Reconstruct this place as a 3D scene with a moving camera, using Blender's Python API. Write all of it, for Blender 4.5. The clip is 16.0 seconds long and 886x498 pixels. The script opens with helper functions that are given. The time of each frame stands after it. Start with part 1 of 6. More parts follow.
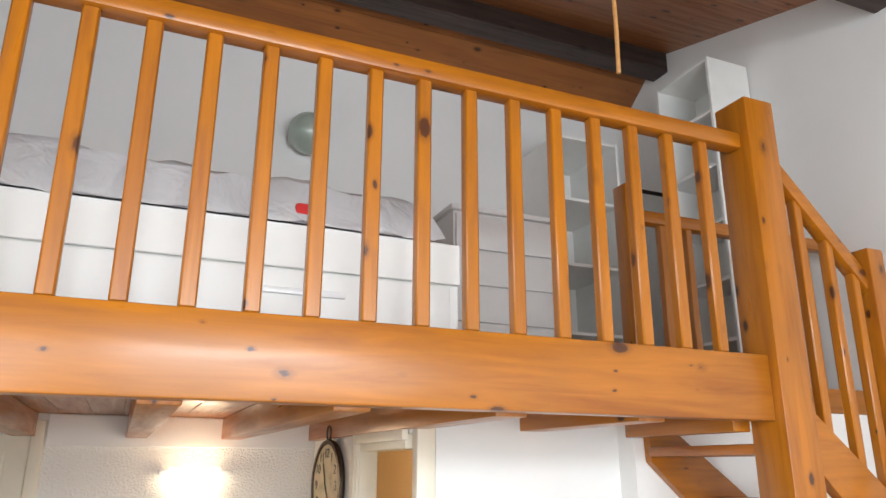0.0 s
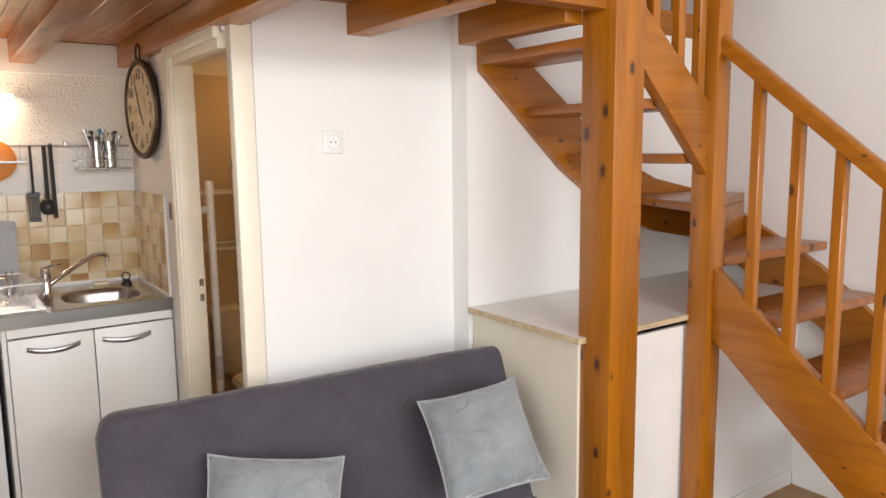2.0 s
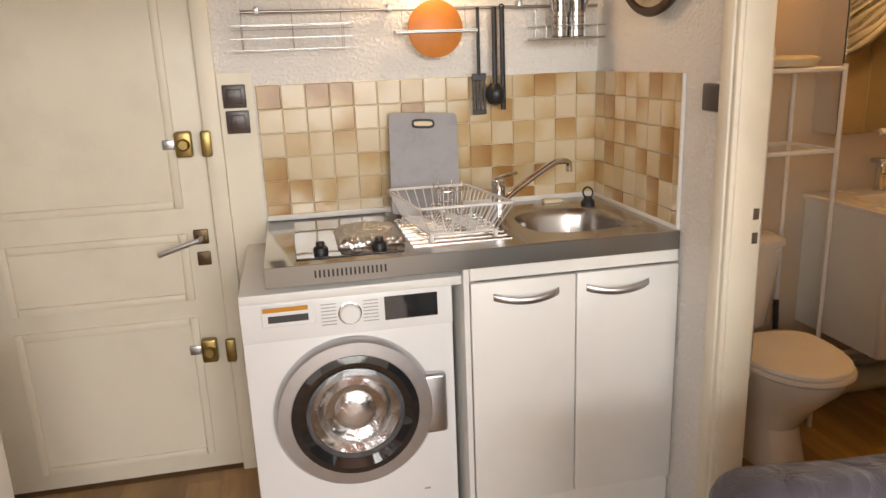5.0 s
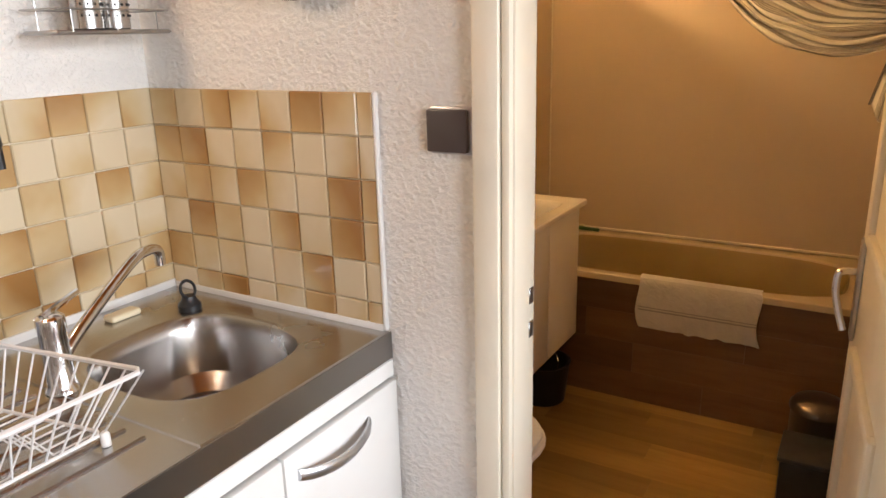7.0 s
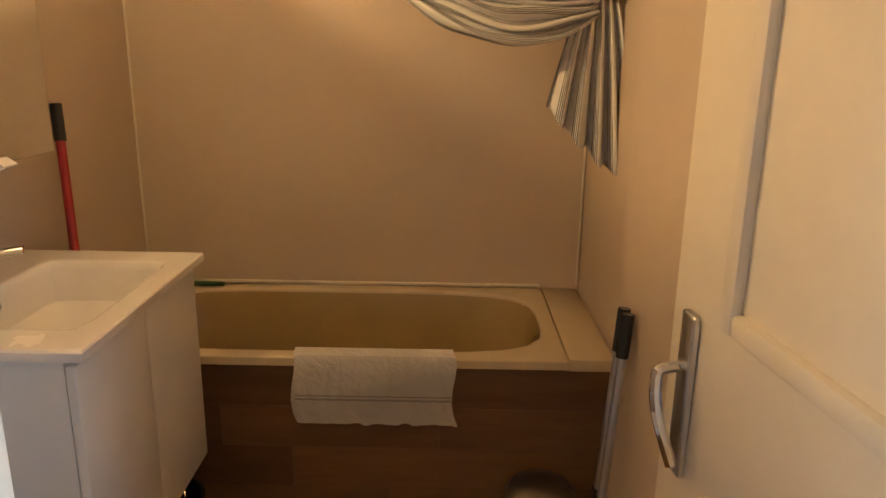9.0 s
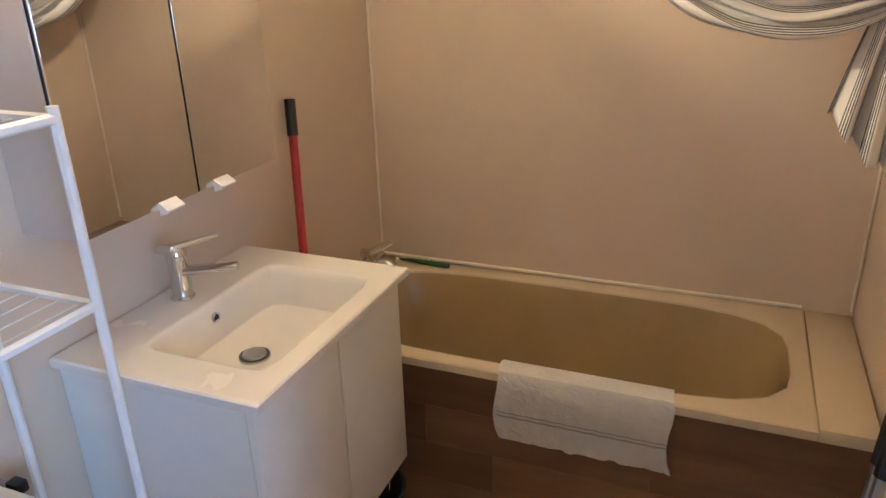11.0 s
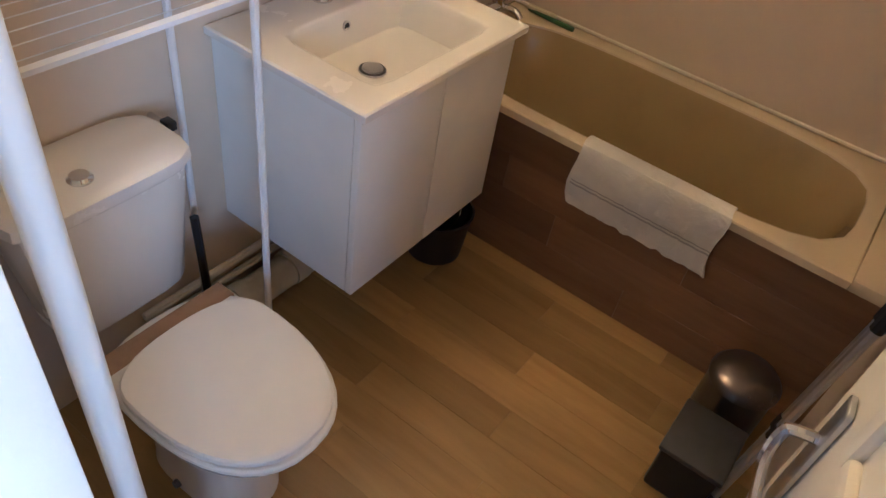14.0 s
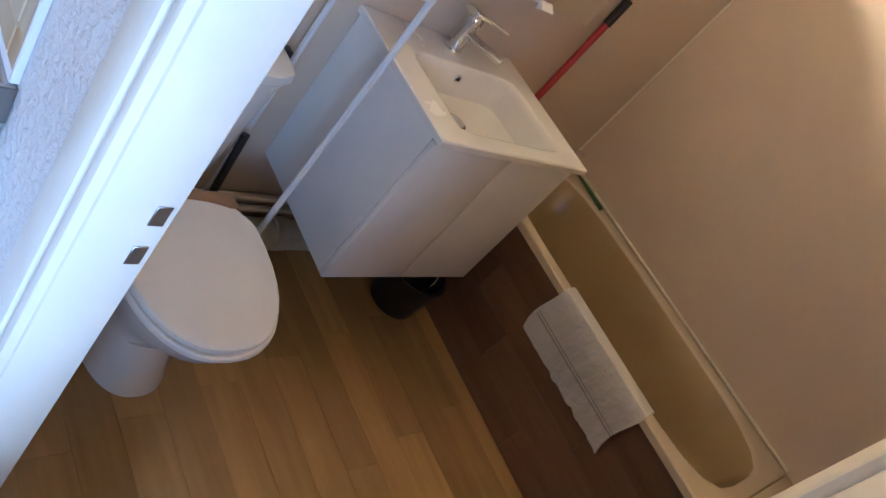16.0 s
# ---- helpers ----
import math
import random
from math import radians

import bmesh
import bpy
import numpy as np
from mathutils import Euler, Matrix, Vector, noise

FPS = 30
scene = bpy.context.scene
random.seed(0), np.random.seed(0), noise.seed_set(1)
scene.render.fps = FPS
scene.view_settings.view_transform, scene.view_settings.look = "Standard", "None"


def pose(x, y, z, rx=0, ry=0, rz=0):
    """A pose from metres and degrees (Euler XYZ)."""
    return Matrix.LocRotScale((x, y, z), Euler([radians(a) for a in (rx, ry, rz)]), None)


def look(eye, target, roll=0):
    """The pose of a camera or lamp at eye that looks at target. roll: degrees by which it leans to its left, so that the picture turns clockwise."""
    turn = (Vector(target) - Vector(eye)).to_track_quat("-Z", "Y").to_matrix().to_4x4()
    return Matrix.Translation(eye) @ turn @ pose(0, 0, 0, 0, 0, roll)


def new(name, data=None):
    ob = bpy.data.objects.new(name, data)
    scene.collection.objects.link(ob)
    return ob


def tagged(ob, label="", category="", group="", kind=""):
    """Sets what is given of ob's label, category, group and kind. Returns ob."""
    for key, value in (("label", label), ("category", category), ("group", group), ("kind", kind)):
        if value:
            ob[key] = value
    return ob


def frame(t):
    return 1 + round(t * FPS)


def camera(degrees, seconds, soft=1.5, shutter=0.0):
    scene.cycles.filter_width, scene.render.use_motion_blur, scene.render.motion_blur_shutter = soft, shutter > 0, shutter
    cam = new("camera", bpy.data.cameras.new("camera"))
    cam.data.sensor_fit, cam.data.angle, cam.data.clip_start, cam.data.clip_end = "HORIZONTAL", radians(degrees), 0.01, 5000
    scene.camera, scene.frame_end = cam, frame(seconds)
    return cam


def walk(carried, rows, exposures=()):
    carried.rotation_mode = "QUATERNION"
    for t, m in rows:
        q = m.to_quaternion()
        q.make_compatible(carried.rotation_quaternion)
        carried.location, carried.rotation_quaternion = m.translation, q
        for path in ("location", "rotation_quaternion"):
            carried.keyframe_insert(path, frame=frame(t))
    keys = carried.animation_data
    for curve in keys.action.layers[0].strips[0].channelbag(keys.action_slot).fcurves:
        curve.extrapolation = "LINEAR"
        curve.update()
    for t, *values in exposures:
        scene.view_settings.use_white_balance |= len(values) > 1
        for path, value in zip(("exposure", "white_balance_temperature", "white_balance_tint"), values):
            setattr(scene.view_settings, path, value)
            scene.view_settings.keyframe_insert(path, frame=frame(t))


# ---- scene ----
cam = camera(63.1, 16.0)
PATH = [
    (0, (-0.982, -4.049, 1.84), (-0.224, -2.291, 2.419), 0.2),
    (0.5, (-0.929, -3.995, 1.801), (0.063, -2.303, 2.194), -1.4),
    (1, (-0.878, -3.952, 1.725), (0.289, -2.334, 1.874), -1.9),
    (1.5, (-0.829, -3.938, 1.633), (0.393, -2.357, 1.551), -1.2),
    (2, (-0.811, -3.903, 1.565), (0.319, -2.277, 1.289), -0.7),
    (2.5, (-0.817, -3.826, 1.497), (-0.003, -2.047, 1.077), -0.9),
    (3, (-0.926, -3.675, 1.457), (-0.413, -1.802, 0.978), -1.2),
    (3.5, (-1.11, -3.473, 1.45), (-0.82, -1.554, 0.967), -1.7),
    (6, (-1.07, -1.849, 1.435), (-0.345, -0.086, 0.83), -3.8),
    (6.5, (-1.049, -1.605, 1.441), (0.189, -0.157, 0.833), -3.0),
    (7, (-1.057, -1.372, 1.47), (0.586, -0.385, 0.9), -1.5),
    (7.5, (-0.921, -1.236, 1.464), (0.926, -0.658, 0.957), -1.5),
    (8, (-0.733, -1.141, 1.436), (1.183, -0.848, 0.943), -1.2),
    (8.5, (-0.452, -1.05, 1.38), (1.478, -0.985, 0.861), -0.2),
    (9, (-0.202, -1.068, 1.346), (1.727, -1.061, 0.819), 0.9),
    (9.5, (-0.018, -1.159, 1.324), (1.88, -0.806, 0.803), 0.4),
    (10, (0.075, -1.177, 1.346), (1.888, -0.529, 0.805), -0.6),
    (12.5, (0.054, -1.11, 1.811), (1.664, -0.532, 0.775), 1.3),
    (13, (0.036, -1.117, 1.813), (1.571, -0.524, 0.676), 1.3),
    (13.5, (-0.018, -1.142, 1.709), (1.386, -0.468, 0.454), 2.0),
    (14, (-0.036, -1.231, 1.645), (1.235, -0.497, 0.286), 10.4),
    (14.5, (-0.069, -1.255, 1.604), (1.145, -0.509, 0.2), 24.4),
    (15, (-0.115, -1.271, 1.58), (1.118, -0.53, 0.191), 39.6),
    (15.5, (-0.157, -1.307, 1.574), (1.185, -0.475, 0.346), 48.0),
    (16, (-0.289, -1.338, 1.545), (1.194, -0.489, 0.505), 44.6),
]
EXPOSURES = [(0.0, 0.25, 6400, 7), (1.0, -0.05, 6500, 8), (1.5, -0.03, 6700, 10), (2.5, 0.03, 7400, 14), (3.5, 0.17, 8000, 14), (6.0, 0.3, 6900, 12), (6.5, 0.55, 6700, 12), (7.0, 0.75, 6500, 12), (8.0, 0.9, 6300, 11), (8.5, 0.58, 4900, 8),
             (9.0, 0.68, 5500, 9), (10.2, 1.25, 4200, 6), (12.5, 1.32, 4050, 7), (14.0, 1.05, 4250, 9), (15.0, 0.92, 4450, 9), (15.5, 0.9, 4500, 10), (16.0, 0.85, 4050, 8)]
walk(cam, [(t, look(eye, target, roll)) for t, eye, target, roll in PATH], EXPOSURES)

# world, daylight and lamps
world = bpy.data.worlds.new("world")
scene.world = world
world.use_nodes = True
sky = world.node_tree.nodes.new("ShaderNodeTexSky")
sky.sky_type, sky.sun_disc = "NISHITA", False
sky.sun_elevation, sky.sun_rotation = radians(50), radians(120)
world.node_tree.links.new(sky.outputs[0], world.node_tree.nodes["Background"].inputs[0])
world.node_tree.nodes["Background"].inputs[1].default_value = 0.12


def area_lamp(name, energy, colour, m, sx, sy):
    data = bpy.data.lights.new(name, "AREA")
    data.shape, data.size, data.size_y, data.energy, data.color = "RECTANGLE", sx, sy, energy, colour
    ob = new(name, data)
    ob.matrix_world = m
    return ob


def point_lamp(name, energy, colour, place, radius):
    data = bpy.data.lights.new(name, "POINT")
    data.energy, data.color, data.shadow_soft_size = energy, colour, radius
    ob = new(name, data)
    ob.location = place
    return ob


area_lamp("window_sky", 88, (0.88, 0.94, 1.0), look((-0.3, -6.45, 2.67), (-0.3, 0, 0.4)), 2.3, 0.5)
area_lamp("window_daylight", 58, (0.88, 0.94, 1.0), look((-0.3, -6.45, 1.48), (-0.3, 0, 0.2)), 2.3, 1.7)
area_lamp("loft_window_daylight", 26, (0.88, 0.94, 1.0), look((1.3, -6.45, 1.9), (1.3, 0, -0.4)), 0.8, 1.8)
area_lamp("side_window_daylight", 76, (0.88, 0.94, 1.0), look((-2.2, -4.5, 1.6), (0, -4.0, 0.9)), 2.1, 2.0)
point_lamp("kitchen_bulb", 2.5, (1.0, 0.74, 0.48), (-0.62, -0.125, 1.77), 0.04)
point_lamp("bathroom_bulb", 21, (1.0, 0.58, 0.215), (1.19, -0.065, 1.80), 0.012)

# materials
def principled(name, colour, rough=0.5, metal=0.0):
    m = bpy.data.materials.new(name)
    m.use_nodes = True
    b = m.node_tree.nodes["Principled BSDF"]
    b.inputs["Base Color"].default_value = (*colour, 1)
    b.inputs["Roughness"].default_value, b.inputs["Metallic"].default_value = rough, metal
    return m, m.node_tree.nodes, m.node_tree.links, b


def coords(n, l, scale=(1, 1, 1), spread=0.0):
    tc, mp = n.new("ShaderNodeTexCoord"), n.new("ShaderNodeMapping")
    mp.inputs["Scale"].default_value = scale
    l.new(tc.outputs["Object"], mp.inputs["Vector"])
    if spread:
        info, mul = n.new("ShaderNodeObjectInfo"), n.new("ShaderNodeMath")
        mul.operation = "MULTIPLY"
        mul.inputs[1].default_value = spread
        l.new(info.outputs["Random"], mul.inputs[0])
        l.new(mul.outputs[0], mp.inputs["Location"])
    return mp.outputs["Vector"]


def noise_node(n, l, vec, scale, detail=4, rough=0.55, distort=0.0):
    t = n.new("ShaderNodeTexNoise")
    t.inputs["Scale"].default_value, t.inputs["Detail"].default_value = scale, detail
    t.inputs["Roughness"].default_value, t.inputs["Distortion"].default_value = rough, distort
    l.new(vec, t.inputs["Vector"])
    return t.outputs["Fac"]


def ramp(n, l, fac, stops):
    r = n.new("ShaderNodeValToRGB")
    while len(r.color_ramp.elements) < len(stops):
        r.color_ramp.elements.new(0.5)
    for e, (p, c) in zip(r.color_ramp.elements, stops):
        e.position, e.color = p, (*c, 1) if len(c) == 3 else c
    l.new(fac, r.inputs["Fac"])
    return r.outputs["Color"]


def mix(n, l, fac, a, b, mode="MIX"):
    m = n.new("ShaderNodeMix")
    m.data_type, m.blend_type = "RGBA", mode
    for sock, value in ((m.inputs["Factor"], fac), (m.inputs["A"], a), (m.inputs["B"], b)):
        if isinstance(value, (int, float)):
            sock.default_value = value
        elif isinstance(value, tuple):
            sock.default_value = (*value, 1)
        else:
            l.new(value, sock)
    return m.outputs["Result"]


def bump(n, l, b, height, strength, distance):
    k = n.new("ShaderNodeBump")
    k.inputs["Strength"].default_value, k.inputs["Distance"].default_value = strength, distance
    l.new(height, k.inputs["Height"])
    l.new(k.outputs["Normal"], b.inputs["Normal"])


def plain(name, colour, rough=0.5, metal=0.0, var=0.06, scale=9.0, grain=0.0, coat=0.0):
    """A painted or moulded surface: faint stains at one scale, fine grain at another, uneven gloss."""
    m, n, l, b = principled(name, colour, rough, metal)
    v = coords(n, l, (1, 1, 1), 7.0)
    big, fine = noise_node(n, l, v, scale, 5), noise_node(n, l, v, scale * 22, 3)
    dark = tuple(c * (1 - var * 2) for c in colour)
    light = tuple(min(1, c * (1 + var * 0.6)) for c in colour)
    col = ramp(n, l, big, [(0.3, dark), (0.5, colour), (0.75, light)])
    l.new(col, b.inputs["Base Color"])
    l.new(ramp(n, l, big, [(0.3, (min(1, rough * 1.08),) * 3), (0.7, (rough * 0.95,) * 3)]), b.inputs["Roughness"])
    if grain:
        bump(n, l, b, fine, 0.35, grain)
    b.inputs["Coat Weight"].default_value = coat
    return m


def wood(name, base, dark, knot, axis="x", rough=0.34, coat=0.2, knots=True, spread=5.0):
    m, n, l, b = principled(name, base, rough)
    stretch = {"x": (1.2, 16, 16), "y": (16, 1.2, 16), "z": (16, 16, 1.2)}[axis]
    v = coords(n, l, stretch, spread)
    g = noise_node(n, l, v, 1.5, 6, 0.6, 0.6)
    col = ramp(n, l, g, [(0.28, dark), (0.5, base), (0.72, tuple(min(1, c * 1.25) for c in base))])
    u = coords(n, l, (1, 1, 1), spread)
    tone = noise_node(n, l, u, 2.2, 2)
    col = mix(n, l, ramp(n, l, tone, [(0.35, (0, 0, 0)), (0.7, (0.45,) * 3)]), col, tuple(c * 0.72 for c in base))
    if knots:
        kv = coords(n, l, {"x": (7, 13, 13), "y": (13, 7, 13), "z": (13, 13, 7)}[axis], spread)
        wobble = n.new("ShaderNodeTexNoise")
        wobble.inputs["Scale"].default_value = 9
        l.new(kv, wobble.inputs["Vector"])
        kv = mix(n, l, 0.045, kv, wobble.outputs["Color"], "LINEAR_LIGHT")
        vor = n.new("ShaderNodeTexVoronoi")
        vor.inputs["Scale"].default_value = 1.0
        l.new(kv, vor.inputs["Vector"])
        sep = n.new("ShaderNodeSeparateColor")
        l.new(vor.outputs["Color"], sep.inputs[0])
        size = n.new("ShaderNodeMath")
        size.operation = "MULTIPLY_ADD"
        size.inputs[1].default_value, size.inputs[2].default_value = 2.2, 0.6
        l.new(sep.outputs[0], size.inputs[0])
        grow = n.new("ShaderNodeMath")
        grow.operation = "MULTIPLY"
        l.new(vor.outputs["Distance"], grow.inputs[0])
        l.new(size.outputs[0], grow.inputs[1])
        ring = ramp(n, l, grow.outputs[0], [(0.0, (1, 1, 1)), (0.115, (0.95,) * 3), (0.145, (0.35,) * 3), (0.24, (0, 0, 0))])
        col = mix(n, l, ring, col, knot)
    l.new(col, b.inputs["Base Color"])
    l.new(ramp(n, l, g, [(0.3, (rough * 1.25,) * 3), (0.7, (rough * 0.8,) * 3)]), b.inputs["Roughness"])
    b.inputs["Coat Weight"].default_value, b.inputs["Coat Roughness"].default_value = coat, 0.18
    bump(n, l, b, g, 0.12, 0.002)
    return m


PINE_X = wood("varnished_pine_x", (0.37, 0.122, 0.005), (0.25, 0.070, 0.0025), (0.055, 0.016, 0.006), "x")
PINE_Y = wood("varnished_pine_y", (0.37, 0.122, 0.005), (0.25, 0.070, 0.0025), (0.055, 0.016, 0.006), "y")
PINE_Z = wood("varnished_pine_z", (0.37, 0.122, 0.005), (0.25, 0.070, 0.0025), (0.055, 0.016, 0.006), "z")
PINE_DARK = wood("darker_pine_treads", (0.36, 0.12, 0.022), (0.26, 0.075, 0.012), (0.06, 0.018, 0.006), "y")
ROOF_WOOD = wood("stained_roof_boards", (0.30, 0.105, 0.028), (0.2, 0.062, 0.014), (0.05, 0.016, 0.006), "x", 0.4)
DARK_BEAM = wood("dark_stained_beam", (0.05, 0.03, 0.024), (0.03, 0.018, 0.014), (0.015, 0.01, 0.008), "x", 0.55, 0.05)
CABINET_WOOD = wood("honey_pine_cabinet", (0.41, 0.165, 0.045), (0.31, 0.115, 0.028), (0.13, 0.05, 0.015), "z", 0.42, 0.15)


def roughcast(name, colour, size, depth):
    m, n, l, b = principled(name, colour, 0.85)
    v, w = coords(n, l), coords(n, l, (0.9, 0.9, 1.15))
    a, c = noise_node(n, l, w, size, 3, 0.5, 0.15), noise_node(n, l, v, 2.5, 4)
    l.new(mix(n, l, ramp(n, l, c, [(0.35, (0, 0, 0)), (0.8, (0.5,) * 3)]), colour, tuple(k * 0.9 for k in colour)), b.inputs["Base Color"])
    h = ramp(n, l, a, [(0.40, (0, 0, 0)), (0.75, (1, 1, 1))])
    bump(n, l, b, h, 0.65, depth)
    return m


ROUGHCAST = roughcast("roughcast_plaster", (0.88, 0.86, 0.82), 78, 0.008)
PLASTER = plain("white_wall_paint", (0.82, 0.81, 0.79), 0.8, 0, 0.02, 1.7, 0.0012)
BATH_PANEL = plain("beige_bath_panel", (0.66, 0.55, 0.42), 0.38, 0, 0.03, 1.6, 0.0004)
CREAM = plain("cream_gloss_paint", (0.84, 0.78, 0.645), 0.42, 0, 0.035, 5, 0.0012)
WHITE_LAM = plain("white_laminate", (0.82, 0.81, 0.78), 0.32, 0, 0.02, 6, 0.0002)
WHITE_ENAMEL = plain("white_enamel", (0.84, 0.84, 0.84), 0.2, 0, 0.015, 5, 0.0, 0.3)
CERAMIC = plain("white_ceramic", (0.83, 0.80, 0.75), 0.26, 0, 0.015, 5, 0.0, 0.35)
CHIP_EDGE = plain("chipboard_edge", (0.56, 0.44, 0.28), 0.7, 0, 0.15, 40, 0.001)
# one beige enamel in two tones: shade in the bowl's colour, light in the rim's
TUB_SHADED = plain("shaded_tub_enamel", (0.40, 0.30, 0.13), 0.2, 0, 0.05, 4, 0.0, 0.4)
TUB_LIT = plain("lit_tub_enamel", (0.68, 0.57, 0.37), 0.14, 0, 0.03, 4, 0.0, 0.5)
STEEL = plain("brushed_steel", (0.50, 0.48, 0.46), 0.26, 1.0, 0.015, 3, 0.0)
CHROME = plain("chrome", (0.75, 0.75, 0.76), 0.09, 1.0, 0.03, 14)
SATIN = plain("satin_metal", (0.58, 0.58, 0.6), 0.33, 1.0, 0.04, 14)
BRASS = plain("aged_brass", (0.36, 0.26, 0.10), 0.36, 1.0, 0.15, 30)
# brushed steel with the reflection of the dark floor put into its base colour
DARK_REFLECT_STEEL = plain("steel_with_dark_reflection", (0.30, 0.29, 0.28), 0.3, 1.0, 0.03, 5)
OLD_BRASS = plain("dark_bronze_plate", (0.14, 0.09, 0.05), 0.4, 0.8, 0.2, 30)
POLISHED = plain("polished_steel", (0.58, 0.57, 0.55), 0.13, 1.0, 0.02, 5)
SEAT_PLASTIC = plain("white_seat_plastic", (0.80, 0.77, 0.72), 0.48, 0, 0.015, 5)
WIRE_GREY = plain("dull_chrome_wire", (0.42, 0.41, 0.40), 0.3, 1.0, 0.06, 20)
BLACK = plain("black_plastic", (0.018, 0.018, 0.02), 0.38, 0, 0.15, 20, 0.0002)
DARK_GREY = plain("dark_grey_plastic", (0.05, 0.05, 0.055), 0.4, 0, 0.1, 20)
BROWN_SWITCH = plain("brown_switch_plastic", (0.075, 0.055, 0.05), 0.3, 0, 0.06, 20)
GREY_BOARD = plain("grey_plastic_board", (0.33, 0.33, 0.35), 0.45, 0, 0.06, 20, 0.0003)
ORANGE = plain("orange_plastic", (0.72, 0.25, 0.05), 0.4, 0, 0.05, 20)
YELLOWED = plain("yellowed_plastic", (0.66, 0.6, 0.44), 0.5, 0, 0.08, 14)
RED_TUBE = plain("red_lacquer", (0.42, 0.035, 0.04), 0.32, 0, 0.06, 14)
GREEN = plain("green_plastic", (0.05, 0.13, 0.04), 0.4, 0, 0.08, 14)
BLUE = plain("blue_plastic", (0.05, 0.28, 0.42), 0.4, 0, 0.06, 20)
WHITE_WIRE = plain("white_coated_wire", (0.82, 0.81, 0.8), 0.35, 0, 0.03, 20)
CLOCK_FACE = plain("aged_clock_face", (0.50, 0.41, 0.26), 0.6, 0, 0.16, 20)
CLOCK_RIM = plain("dark_bronze_rim", (0.075, 0.05, 0.032), 0.42, 0.6, 0.2, 20)
TERRACOTTA = plain("pale_pot", (0.62, 0.47, 0.36), 0.7, 0, 0.08, 30)
FOLIAGE = plain("cactus_green", (0.05, 0.085, 0.035), 0.6, 0, 0.2, 40, 0.002)
DRESSER = plain("greyish_white_paint", (0.72, 0.70, 0.68), 0.5, 0, 0.03, 6)
GREY_GREEN = plain("pale_green_glass_lamp", (0.36, 0.42, 0.36), 0.12, 0, 0.04, 10, 0.0, 0.5)
BLACK_GLASS = plain("black_hob_glass", (0.02, 0.02, 0.022), 0.05, 0, 0.1, 20, 0.0, 1.0)
TV_SCREEN = plain("tv_screen", (0.03, 0.03, 0.034), 0.1, 0, 0.05, 10, 0.0, 0.4)
TV_SHELL = plain("tv_shell", (0.12, 0.12, 0.125), 0.35, 0, 0.05, 10)
CORD = plain("tan_cord", (0.6, 0.3, 0.1), 0.6, 0, 0.1, 40)
IRON = plain("black_iron", (0.03, 0.022, 0.018), 0.5, 0.6, 0.2, 40, 0.0005)
STICKER = plain("printed_sticker", (0.55, 0.55, 0.56), 0.4, 0, 0.1, 120)
FOAM_GREY = plain("brown_cistern_gap", (0.30, 0.19, 0.11), 0.7, 0, 0.1, 20)


def foil():
    m, n, l, b = principled("crumpled_foil", (0.88, 0.87, 0.85), 0.34, 1.0)
    v = coords(n, l)
    vor = n.new("ShaderNodeTexVoronoi")
    vor.inputs["Scale"].default_value = 60
    l.new(v, vor.inputs["Vector"])
    bump(n, l, b, vor.outputs["Distance"], 0.7, 0.01)
    return m


def glass(name, colour=(1, 1, 1), rough=0.02):
    m, n, l, b = principled(name, colour, rough)
    b.inputs["Transmission Weight"].default_value, b.inputs["IOR"].default_value = 1.0, 1.45
    return m


def drum_steel():
    m, n, l, b = principled("drum_steel", (0.66, 0.66, 0.67), 0.12, 1.0)
    v = coords(n, l, (1, 1, 1))
    bump(n, l, b, noise_node(n, l, v, 26, 3, 0.6, 0.8), 0.8, 0.007)
    return m


def emitter(name, colour, strength):
    m, n, l, b = principled(name, colour, 0.4)
    b.inputs["Emission Color"].default_value, b.inputs["Emission Strength"].default_value = (*colour, 1), strength
    return m


def mirror():
    return principled("mirror_silver", (0.86, 0.87, 0.86), 0.015, 1.0)[0]


FOIL, GLASS, MIRROR = foil(), glass("clear_glass"), mirror()
LIT_GLASS = emitter("lit_opal_glass", (1.0, 0.80, 0.56), 6.0)


